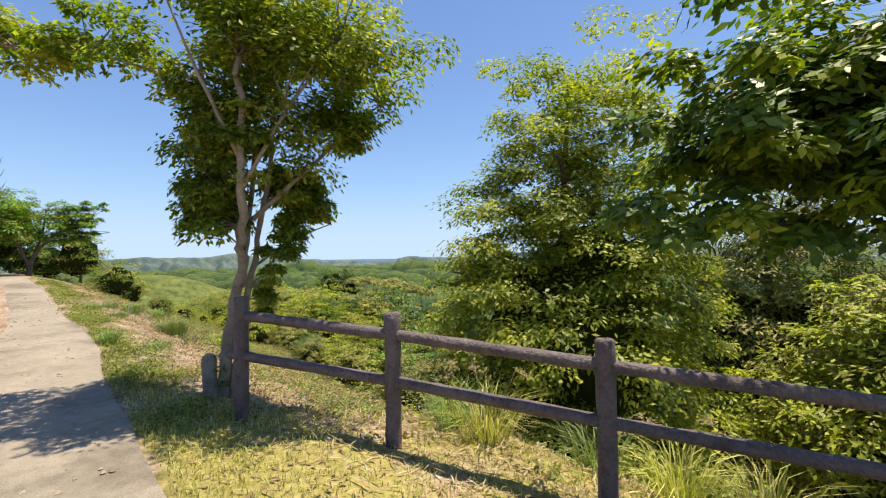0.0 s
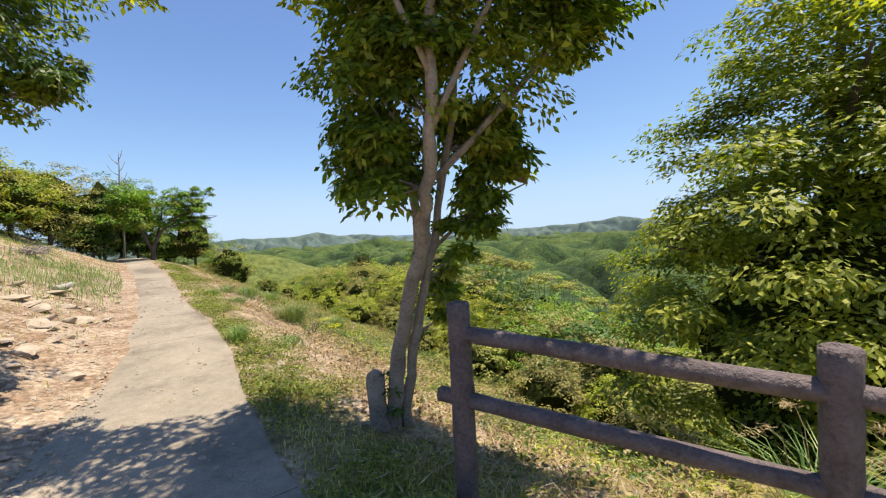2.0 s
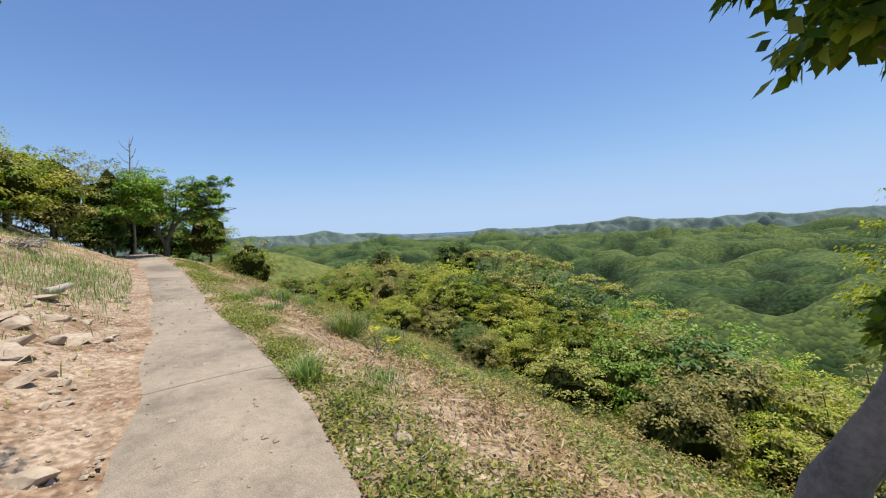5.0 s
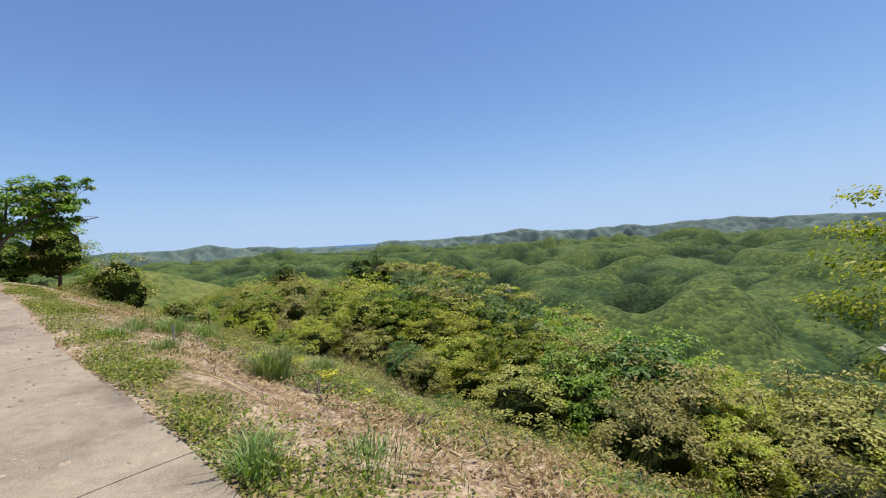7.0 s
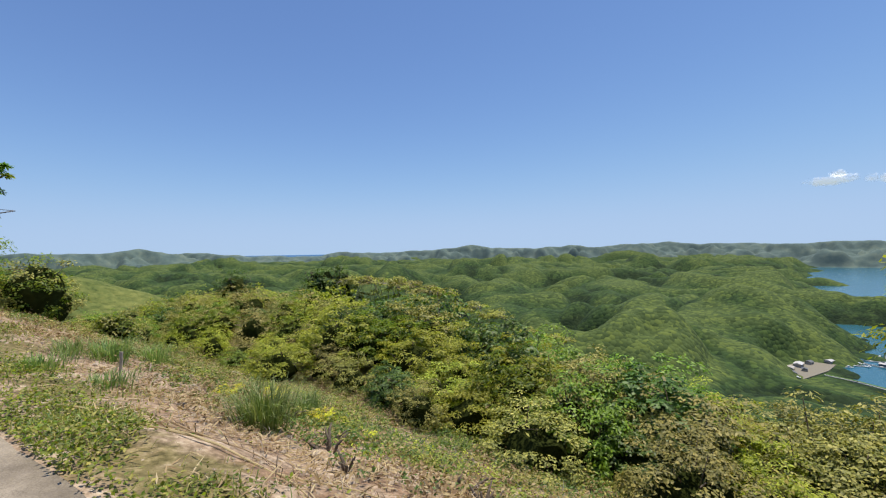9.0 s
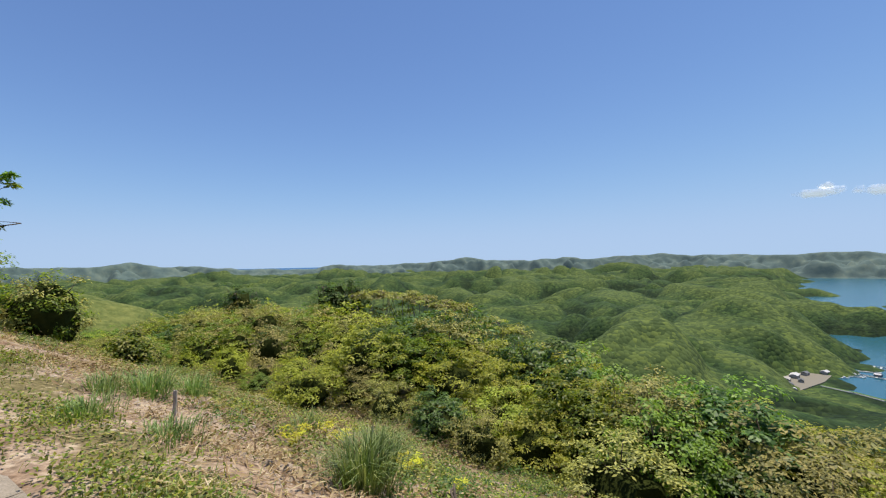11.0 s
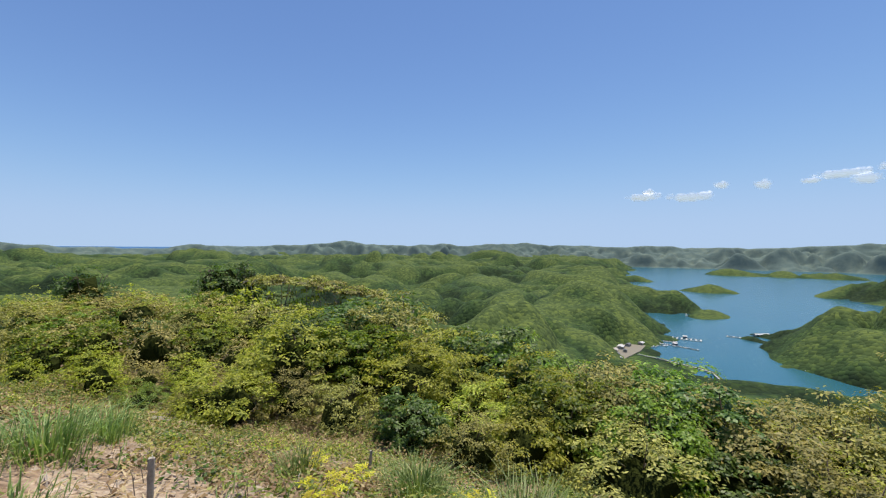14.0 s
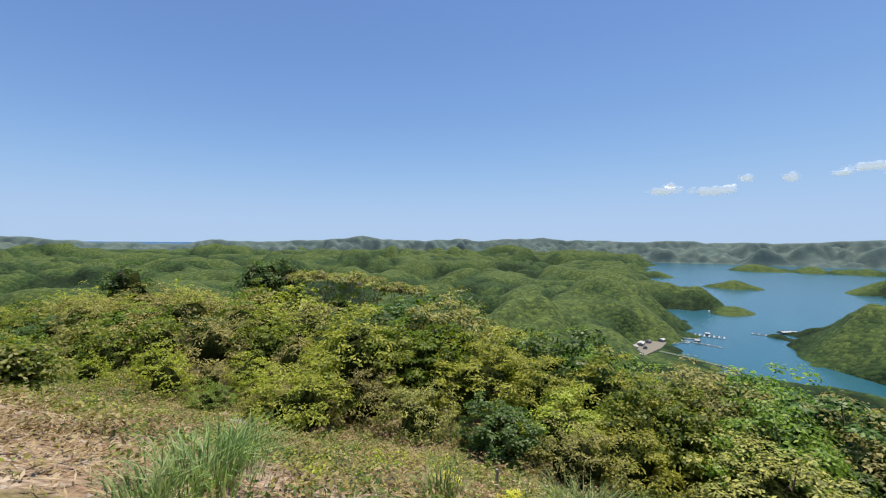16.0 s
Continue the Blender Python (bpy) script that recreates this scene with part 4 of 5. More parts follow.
        for q in range(5):
            a, rr = q * 1.9 + x, wide * 0.7
            stems.append(([(0.1 * math.cos(a), 0.1 * math.sin(a), -0.2), (0.3 * rr * math.cos(a), 0.3 * rr * math.sin(a), high * 0.5), (rr * math.cos(a), rr * math.sin(a), high * 0.86)], 0.05, 0.015))
        if dark:
            crown = clumps_in(gen, 84, (0, 0, high * 0.62), (wide * 1.1, wide * 1.1, high * 0.42), 0.38, 0.35)
            tree("tree", "dark green rounded tree standing above the shrubs", (x, y, z0), stems, crown, 60, 0.17, 0.08, LEAF_DARK, BARK_DARK, 150 + int(10 * abs(x)), second=LEAF_DARK, core=[((0, 0, high * 0.55), (wide * 0.6, wide * 0.6, high * 0.3))])
        else:
            crown = clumps_in(gen, 44, (0, 0, high * 0.88), (wide, wide, 0.4), 0.32, 0.2) + clumps_in(gen, 24, (0, 0, high * 0.55), (wide * 0.9, wide * 0.9, high * 0.25), 0.34, 0.4)
            tree("tree", "flat-topped wind-pruned tree with bare grey stems", (x, y, z0), stems, crown, 48, 0.16, 0.07, LEAF_OLIVE, DEADWOOD, 150 + int(10 * abs(x)), flat=0.35, second=LEAF_YELLOW, core=[((0, 0, high * 0.36), (wide * 0.45, wide * 0.45, high * 0.26))])


build_near_trees()
build_far_trees()


# ---- the fence ----
def log_mesh(name, a, b, r, mat, seed, sides=16, dome=0.0):
    gen = np.random.default_rng(seed)
    k = 14
    a, b = np.asarray(a, float), np.asarray(b, float)
    t = np.linspace(0, 1, k)[:, None]
    way = unit(b - a)
    pts = a + (b - a) * t
    rad = np.full(k, r) * (1 + 0.02 * gen.normal(size=k))
    P = np.concatenate([[a], pts, [b]])
    R = np.concatenate([[r * 0.86], rad, [r * 0.84]])
    P[0] = a - way * 0.008
    P[-1] = b + way * (0.012 + dome)
    v, f = tube(P, R, sides, gen=None, cap=0.02)
    v += gen.normal(size=v.shape) * 0.0022
    me = mesh_of(name, v, f, [mat], True)
    soft = np.full(len(f), True)
    soft[: 2 * sides] = soft[-2 * sides:] = False
    me.polygons.foreach_set("use_smooth", soft)
    return me


POSTS = [(-2.12, 4.42, -0.03, 1.13), (-0.44, 3.82, -0.06, 1.02), (1.24, 3.20, -0.18, 0.88), (2.95, 2.62, -0.34, 0.74)]


def build_fence():
    root = empty("fence", pose(*POSTS[1][:3]), "dark brown imitation-log post and rail fence on the grass", "fence")
    inv = root.matrix_world.inverted()
    for k, (x, y, z, top) in enumerate(POSTS):
        part("post", log_mesh("post", (x, y, min(z, ground_at(x, y)) - 0.2), (x, y, top - 0.012), 0.073, FENCE, 50 + k), root).matrix_parent_inverse = inv
    for k in range(3):
        a, b = np.array(POSTS[k]), np.array(POSTS[k + 1])
        for drop, r in ((0.20, 0.052), (0.62, 0.050)):
            p0 = np.array((a[0], a[1], a[3] - drop))
            p1 = np.array((b[0], b[1], b[3] - drop))
            if k == 0 and drop > 0.5:
                p0 = p0 - unit(p1 - p0) * 0.16
            elif k == 0:
                p0 = p0 + unit(p1 - p0) * 0.03
            part("rail", log_mesh("rail", p0, p1 - unit(p1 - p0) * 0.012, r, FENCE, 60 + 2 * k + int(drop > 0.5)), root).matrix_parent_inverse = inv


build_fence()


# ---- low plants, straw and stones on the slope ----
def blade_arrays(at, high, wide, gen, lean=0.35, out=None):
    """Grass blades: narrow bent pairs of quads."""
    k = len(at)
    a = gen.uniform(0, 2 * math.pi, k)
    side = np.stack([np.cos(a), np.sin(a), np.zeros(k)], -1)
    way = np.stack([-np.sin(a), np.cos(a), np.zeros(k)], -1)
    if out is not None:
        way = unit(0.4 * way + out)
        side = np.stack([-way[:, 1], way[:, 0], np.zeros(k)], -1)
    H = high * gen.uniform(0.5, 1.25, (k, 1))
    W = wide * gen.uniform(0.7, 1.3, (k, 1))
    l1 = lean * gen.uniform(0.2, 1.2, (k, 1))
    up = np.array((0, 0, 1.0))
    p1 = at + up * H * 0.62 + way * H * l1 * 0.45
    p2 = at + up * H * (1 - 0.35 * l1) + way * H * l1 * 1.15
    v = np.stack([at - side * W * 0.5, at + side * W * 0.5, p1 + side * W * 0.42, p1 - side * W * 0.42, p2], 1).reshape(-1, 3)
    b = np.arange(k)[:, None] * 5
    quads = b + np.array([[0, 1, 2, 3]])
    tris = b + np.array([[3, 2, 4, 4]])
    return v, np.concatenate([quads, tris])


def blade_mesh(name, v, f, mat):
    """Quads, and tips that are written as quads with a doubled corner, made into triangles."""
    tri = np.concatenate([f[:, [0, 1, 2]], f[f[:, 2] != f[:, 3]][:, [0, 2, 3]]])
    return mesh_of(name, v, tri, [mat])


def scatter(gen, count, s_range, m_range, keep):
    """Points on the ground, in path coordinates, thinned by keep(s, m, patch)."""
    s = gen.uniform(*s_range, count)
    m = gen.uniform(*m_range, count)
    x, y = place(s, m + path_bend(s))
    patch = fbm(x * 0.9, y * 0.9, 77, 3)
    ok = gen.uniform(0, 1, count) < keep(s, m, patch)
    x, y = x[ok], y[ok]
    return np.stack([x, y, ground_z(x, y)], -1), s[ok], m[ok]


def build_cover():
    gen = np.random.default_rng(301)
    # short grass of the lawn
    pts, s, m = scatter(gen, 84000, (-1, 7.5), (0.74, 6.5), lambda s, m, p: 0.5 * (1 - smooth(4.2, 7.0, s)) * np.clip(0.6 + p, 0, 1) + 0.3 * np.exp(-0.5 * ((m - 1.1) / 0.3) ** 2))
    v, f = blade_arrays(pts, 0.065, 0.008, gen, 0.9)
    tagged(new("grass", blade_mesh("grass", v, f, GRASS)), "short yellow-green grass on the lawn", "grass", kind="stuff")
    # fine grass among the herbs of the verge
    pts, s, m = scatter(gen, 60000, (5, 26), (0.60, 4.5), lambda s, m, p: (np.exp(-0.5 * ((m - path_right(s) - 0.5) / 0.40) ** 2) * np.clip(0.35 + 0.8 * p, 0.05, 1) + 0.07 * np.clip(p + 0.2, 0, 1)) * np.clip(12 / (4 + s), 0, 1) * (m > path_right(s) + 0.02))
    for rows, mat in ((slice(0, None, 3), GRASS), (slice(1, None, 3), REED), (slice(2, None, 3), VERGE)):
        v, f = blade_arrays(pts[rows], 0.10, 0.007, gen, 1.0)
        tagged(new("grass", blade_mesh("grass", v, f, mat)), "fine grass among the herbs beside the path", "grass", kind="stuff")
    # carpet of leafy herbs beside the concrete, in low cushions
    pts, s, m = scatter(gen, 260000, (4.0, 27), (0.56, 3.2), lambda s, m, p: np.clip(1.3 * np.exp(-0.5 * ((m - path_right(s) - 0.36) / 0.34) ** 2) * np.clip(0.62 + 0.9 * p, 0.0, 1) + 0.5 * np.clip(1.6 * p - 0.35, 0, 1) * (1 - smooth(1.6, 2.6, m)), 0, 1) * np.clip(9 / (2 + s), 0, 1) * (m > path_right(s) + 0.01) * smooth(4, 6, s))
    pts[:, 2] += gen.uniform(0.0, 1.0, len(pts)) ** 1.5 * (0.05 + 0.13 * np.clip(0.4 + fbm(pts[:, 0] * 2.4, pts[:, 1] * 2.4, 88, 2), 0, 1))
    v, f = leaf_arrays(pts, np.tile((0, 0, 0.8), (len(pts), 1)), 0.040, 0.024, gen, 0.1, 1.3)
    pick = gen.permutation(len(f))
    for rows, mat in ((pick[0::4], LEAF_BROAD), (pick[1::4], VERGE), (pick[2::4], VERGE), (pick[3::4], LEAF_OLIVE)):
        tagged(new("herbs", mesh_of("herbs", v.reshape(-1, 4, 3)[rows].reshape(-1, 3), np.arange(4 * len(rows)).reshape(-1, 4), [mat])), "low green leafy herbs along the path", "herbs", kind="stuff")
    # brush on the lower slope, in small cushions: green, olive and withered
    for name, mat, seed, low, high, cut, size in (("low_scrub", LEAF_OLIVE, 311, 2.6, 9.5, 0.05, 0.066), ("low_scrub", VERGE, 312, 2.4, 9.5, 0.1, 0.062), ("low_scrub", LEAF_RUST, 313, 1.9, 9.0, 0.25, 0.064), ("low_scrub", LEAF_DARK, 315, 2.6, 9.0, -0.2, 0.055), ("low_scrub", LEAF_YELLOW, 314, 3.0, 9.5, -0.5, 0.055)):
        g2 = np.random.default_rng(seed)
        seeds, s, m = scatter(g2, 4700, (0.5, 30), (low, high), lambda s, m, p: np.clip(0.35 + 1.1 * vnoise(s * 0.9 + seed, m * 0.9, seed) + cut, 0, 1) * np.clip(0.42 + 0.4 * (m - 2.4), 0.12, 1) * np.clip((s - 1) / 5, 0, 1))
        k = 24
        d = unit(g2.normal(size=(len(seeds), k, 3))) * g2.uniform(0.5, 1.0, (len(seeds), k, 1)) * np.array((0.20, 0.20, 0.21))
        d[..., 2] = np.abs(d[..., 2])
        p = (seeds[:, None, :] + d * g2.uniform(0.35, 1.45, (len(seeds), 1, 1))).reshape(-1, 3)
        v, f = leaf_arrays(p, unit(d.reshape(-1, 3) + np.array((0, 0, 0.03))), size, size * 0.48, g2, 0.1)
        tagged(new(name, mesh_of(name, v, f, [mat])), "low mixed scrub, part green and part withered, on the slope", "scrub", kind="stuff")
    # thin dead stems standing among the scrub
    pts, s, m = scatter(gen, 5000, (5, 26), (1.8, 8.5), lambda s, m, p: np.clip(0.25 - 0.9 * p, 0, 0.8) * np.clip(10 / (2 + s), 0, 1))
    for rows, mat in ((slice(0, None, 2), DEADWOOD), (slice(1, None, 2), BARK_DARK)):
        v, f = blade_arrays(pts[rows], 0.18, 0.007, gen, 1.0)
        tagged(new("dead_stems", blade_mesh("dead_stems", v, f, mat)), "thin grey and brown dead stems standing in the scrub", "twigs", kind="stuff")
    # straw and dead stalks on the bare strip and the bank
    pts, s, m = scatter(gen, 170000, (1, 26), (-7, 7.5), lambda s, m, p: np.where(m > 0, (np.exp(-0.5 * ((m - 2.6) / 0.8) ** 2) + 0.12 * (m > 3)) * (m > path_right(s) + 0.25), 0.18 * (m < -1.4)) * np.clip(0.6 + 0.5 * p, 0, 1))
    pts[:, 2] += gen.uniform(0.0, 0.04, len(pts))
    v, f = leaf_arrays(pts, np.tile((0, 0, 1.0), (len(pts), 1)), 0.20, 0.013, gen, 0.0, 0.5)
    tagged(new("straw", mesh_of("straw", v, f, [STRAW])), "dry straw and dead stalks strewn on the soil", "straw", kind="stuff")
    # chips and broken twigs left from the clearing
    pts, s, m = scatter(gen, 26000, (5, 24), (1.5, 6), lambda s, m, p: np.exp(-0.5 * ((m - 2.8) / 0.8) ** 2) * np.clip(0.5 + 0.7 * p, 0, 1))
    pts[:, 2] += gen.uniform(0.0, 0.06, len(pts))
    for rows, mat, size in ((slice(0, None, 2), LEAF_RUST, 0.13), (slice(1, None, 2), STRAW, 0.09)):
        v, f = leaf_arrays(pts[rows], np.tile((0, 0, 1.0), (len(pts[rows]), 1)), size, 0.026, gen, 0.0, 1.3)
        tagged(new("wood_litter", mesh_of("wood_litter", v, f, [mat])), "brown chips and broken twigs strewn on the cleared strip", "litter", kind="stuff")
    # fallen leaves on the lawn
    pts, s, m = scatter(gen, 5200, (-1.5, 8), (0.8, 6), lambda s, m, p: np.clip(0.2 - 1.2 * p, 0, 1))
    pts[:, 2] += 0.012
    v, f = leaf_arrays(pts, np.tile((0, 0, 1.5), (len(pts), 1)), 0.07, 0.032, gen, 0.0, 0.4)
    tagged(new("fallen_leaves", mesh_of("fallen_leaves", v, f, [LEAF_RUST])), "brown fallen leaves lying in the grass", "leaves", kind="stuff")
    # grass of the bank
    pts, s, m = scatter(gen, 52000, (3, 30), (-9, -0.75), lambda s, m, p: np.clip(smooth(1.6, 4.0, -m) * np.clip(0.35 + 0.9 * p, 0, 1) * (0.2 + 0.6 * np.maximum(smooth(13, 16, s), smooth(4.5, 7, -m))) + np.exp(-0.5 * (((s - 18.5) / 2.6) ** 2 + ((m + 1.9) / 0.9) ** 2)) * 1.0 + 0.10 * np.clip(p, 0, 1), 0, 1))
    lush = np.exp(-0.5 * (((s - 18.5) / 3.2) ** 2 + ((m + 1.9) / 1.2) ** 2)) > gen.uniform(0.1, 0.7, len(s))
    lush |= gen.uniform(0, 1, len(s)) < 0.45
    for rows, high, mat, label in ((lush, 0.20, REED, "fresh green tufted grass on the bank"), (~lush, 0.12, GRASS, "dry tufted grass on the bank")):
        v, f = blade_arrays(pts[rows], high, 0.011, gen, 0.7)
        tagged(new("grass", blade_mesh("grass", v, f, mat)), label, "grass", kind="stuff")


build_cover()


# stones
def stone_mesh(seed, mat=STONE):
    gen = np.random.default_rng(seed)
    bm = bmesh.new()
    bmesh.ops.create_icosphere(bm, subdivisions=2, radius=1.0)
    shape = np.array((1.0, gen.uniform(0.6, 0.9), gen.uniform(0.35, 0.6)))
    cuts = [(unit(gen.normal(size=3)), gen.uniform(0.4, 0.75)) for _ in range(9)]
    for vert in bm.verts:
        p = np.array(vert.co)
        for d, lim in cuts:
            over = p @ d - lim
            if over > 0:
                p = p - d * over
        vert.co = p * shape * gen.uniform(0.97, 1.03)
    me = bpy.data.meshes.new("stone")
    bm.to_mesh(me)
    bm.free()
    me.materials.append(mat)
    return me


STONES = [stone_mesh(400 + k) for k in range(6)]


def put_stone(gen, s, m, size, label="pale angular stone lying on the soil", sink=0.25, flat=1.0):
    x, y = place(s, m + float(path_bend(s)))
    ob = new("stone", STONES[int(gen.integers(6))])
    ob.matrix_world = pose(x, y, ground_at(x, y) + size * (0.45 - sink), gen.uniform(-15, 15), gen.uniform(-15, 15), gen.uniform(0, 360)) @ Matrix.Diagonal((size, size * gen.uniform(0.7, 1.1), size * flat * gen.uniform(0.8, 1.1), 1))
    tagged(ob, label, "stone", "stones beside the path")


def build_stones():
    gen = np.random.default_rng(410)
    for s, m, size in ((12.75, -0.85, 0.13), (16.3, -0.83, 0.11), (12.6, -1.35, 0.16), (12.9, -1.75, 0.22), (12.4, 2.76, 0.11), (9.9, 2.12, 0.12), (10.87, 2.43, 0.09), (11.1, 4.8, 0.13), (8.3, 1.3, 0.13), (10.3, 2.9, 0.1), (11.6, 2.5, 0.09), (12.0, 3.2, 0.1), (9.2, 3.4, 0.12), (10.5, 3.6, 0.09)):
        put_stone(gen, s, m, size)
    for k in range(130):
        s, m = gen.uniform(5.5, 17), -0.68 - abs(gen.normal()) * 1.0
        put_stone(gen, s, m, float(np.clip(gen.lognormal(-3.0, 0.5), 0.025, 0.16)))
    for k in range(92):
        s = gen.uniform(6.5, 17)
        put_stone(gen, s, 2.6 + gen.normal() * 0.6, float(np.clip(gen.lognormal(-3.0, 0.45), 0.02, 0.12)))
    # ledges of rock in the bank
    for k in range(60):
        s, m = gen.uniform(8.0, 15.5), gen.uniform(-4.2, -1.3)
        put_stone(gen, s, m, gen.uniform(0.14, 0.38), "weathered flat ledge of pale rock set in the bank", 0.40, 0.5)
    # grit along the edge of the concrete
    c = 8200
    s, m = gen.uniform(3, 20, c), np.where(gen.uniform(0, 1, c) < 0.68, path_left(gen.uniform(8, 18, c)) - 0.1 - np.abs(gen.normal(size=c)) * 1.1, 2.5 + gen.normal(size=c) * 0.55)
    m = np.where(gen.uniform(0, 1, c) < 0.04, gen.uniform(-0.4, 0.5, c), m)
    x, y = place(s, m + path_bend(s))
    z = np.where((m > path_left(s) - 0.02) & (m < path_right(s)), path_z(s) + 0.012, ground_z(x, y))
    r = np.clip(gen.lognormal(-4.2, 0.5, c), 0.005, 0.045)[:, None]
    corner = np.array([(1, 0, 0), (0, 1, 0), (-1, 0, 0), (0, -1, 0), (0, 0, 0.8), (0, 0, -0.6)])
    v = np.stack([x, y, z], -1)[:, None, :] + (corner * gen.uniform(0.6, 1.3, (c, 6, 1))) * r[:, None, :]
    tri = np.array([(0, 1, 4), (1, 2, 4), (2, 3, 4), (3, 0, 4), (1, 0, 5), (2, 1, 5), (3, 2, 5), (0, 3, 5)])
    f = (np.arange(c)[:, None, None] * 6 + tri).reshape(-1, 3)
    tagged(new("grit", mesh_of("grit", v.reshape(-1, 3), f, [STONE])), "loose pale grit along the path's edge", "gravel", kind="stuff")


build_stones()


# tufts of tall grass
def tall_tuft(name, label, at, spread, high, count, mat, seed, lean=0.8, category="grass", plumes=0):
    gen = np.random.default_rng(seed)
    x, y = at
    root = empty(name, pose(x, y, ground_at(x, y)), label, category)
    count = int(count * 1.5)
    p = gen.normal(size=(count, 3)) * spread * np.array((0.5, 0.5, 0))
    v, f = blade_arrays(p, high, 0.010, gen, lean, unit(p + gen.normal(size=p.shape) * np.array((0.05, 0.05, 0))))
    tagged(part("blades_clump", blade_mesh("blades_clump", v, f, mat), root), kind="stuff")
    for k in range(plumes):
        a = gen.uniform(0, 6.28)
        top = np.array((0.35 * math.cos(a), 0.35 * math.sin(a), high * 1.25))
        line = limb_points((0, 0, 0), top, gen, 0.1, 6)
        v, f = tube(line, np.linspace(0.004, 0.002, 6), 4)
        part("stalk", mesh_of("stalk", v, f, [STRAW]), root)
        q = top + np.linspace(0, 1, 70)[:, None] * np.array((0.16 * math.cos(a), 0.16 * math.sin(a), -0.07)) + gen.normal(size=(70, 3)) * 0.014
        v, f = leaf_arrays(q, np.tile((0, 0, 1.0), (70, 1)), 0.05, 0.006, gen, 0.8)
        part("plume", mesh_of("plume", v, f, [STRAW]), root, "pale feathery seed plume")
    return root


def build_tufts():
    for k, (s, m, spread, high, count) in enumerate(((13.5, 2.76, 0.26, 0.52, 420), (17.6, 2.35, 0.32, 0.42, 260), (17.3, 1.75, 0.22, 0.32, 120), (14.9, 4.35, 0.28, 0.45, 300), (9.9, 1.02, 0.14, 0.28, 120), (18.2, 3.2, 0.25, 0.4, 160), (16.4, 4.2, 0.2, 0.35, 140), (15.1, 1.6, 0.42, 0.15, 240), (16.0, 1.2, 0.4, 0.15, 240), (9.6, 1.7, 0.4, 0.13, 200))):
        tall_tuft("grass_tuft", "tall green grass tuft on the slope", place(s, m), spread, high, count, REED, 500 + k, 0.75)
    for k, (x, y, plumes) in enumerate(((0.45, 4.2, 3), (0.1, 4.7, 2), (2.0, 3.6, 2), (1.5, 4.1, 1), (2.6, 3.4, 1))):
        tall_tuft("pampas_grass", "arching pampas grass with dry plumes behind the fence", (x, y), 0.18, 0.52, 130, REED if k % 2 else GRASS, 520 + k, 1.0, plumes=plumes)
    for k, (s, m, h) in enumerate(((15.4, 3.28, 0.22), (15.6, 4.25, 0.18), (14.07, 4.05, 0.2), (16.5, 4.66, 0.18), (14.5, 4.8, 0.10), (13.6, 4.6, 0.10))):
        x, y = place(s, m)
        gen = np.random.default_rng(540 + k)
        root = empty("fern", pose(x, y, ground_at(x, y)), "bright yellow fern among the low scrub", "fern")
        for q in range(9):
            a = q * 0.7 + gen.normal() * 0.2
            n = 26
            t = np.linspace(0.1, 1, n)
            line = np.stack([t * math.cos(a) * h, t * math.sin(a) * h, np.sin(t * 1.9) * h * 1.1], -1)
            p = np.repeat(line, 2, 0)
            v, f = leaf_arrays(p, np.tile((0, 0, 1.0), (2 * n, 1)), 0.06, 0.016, gen, 0.0, 0.5)
            part("frond", mesh_of("frond", v, f, [FERN]), root)


build_tufts()


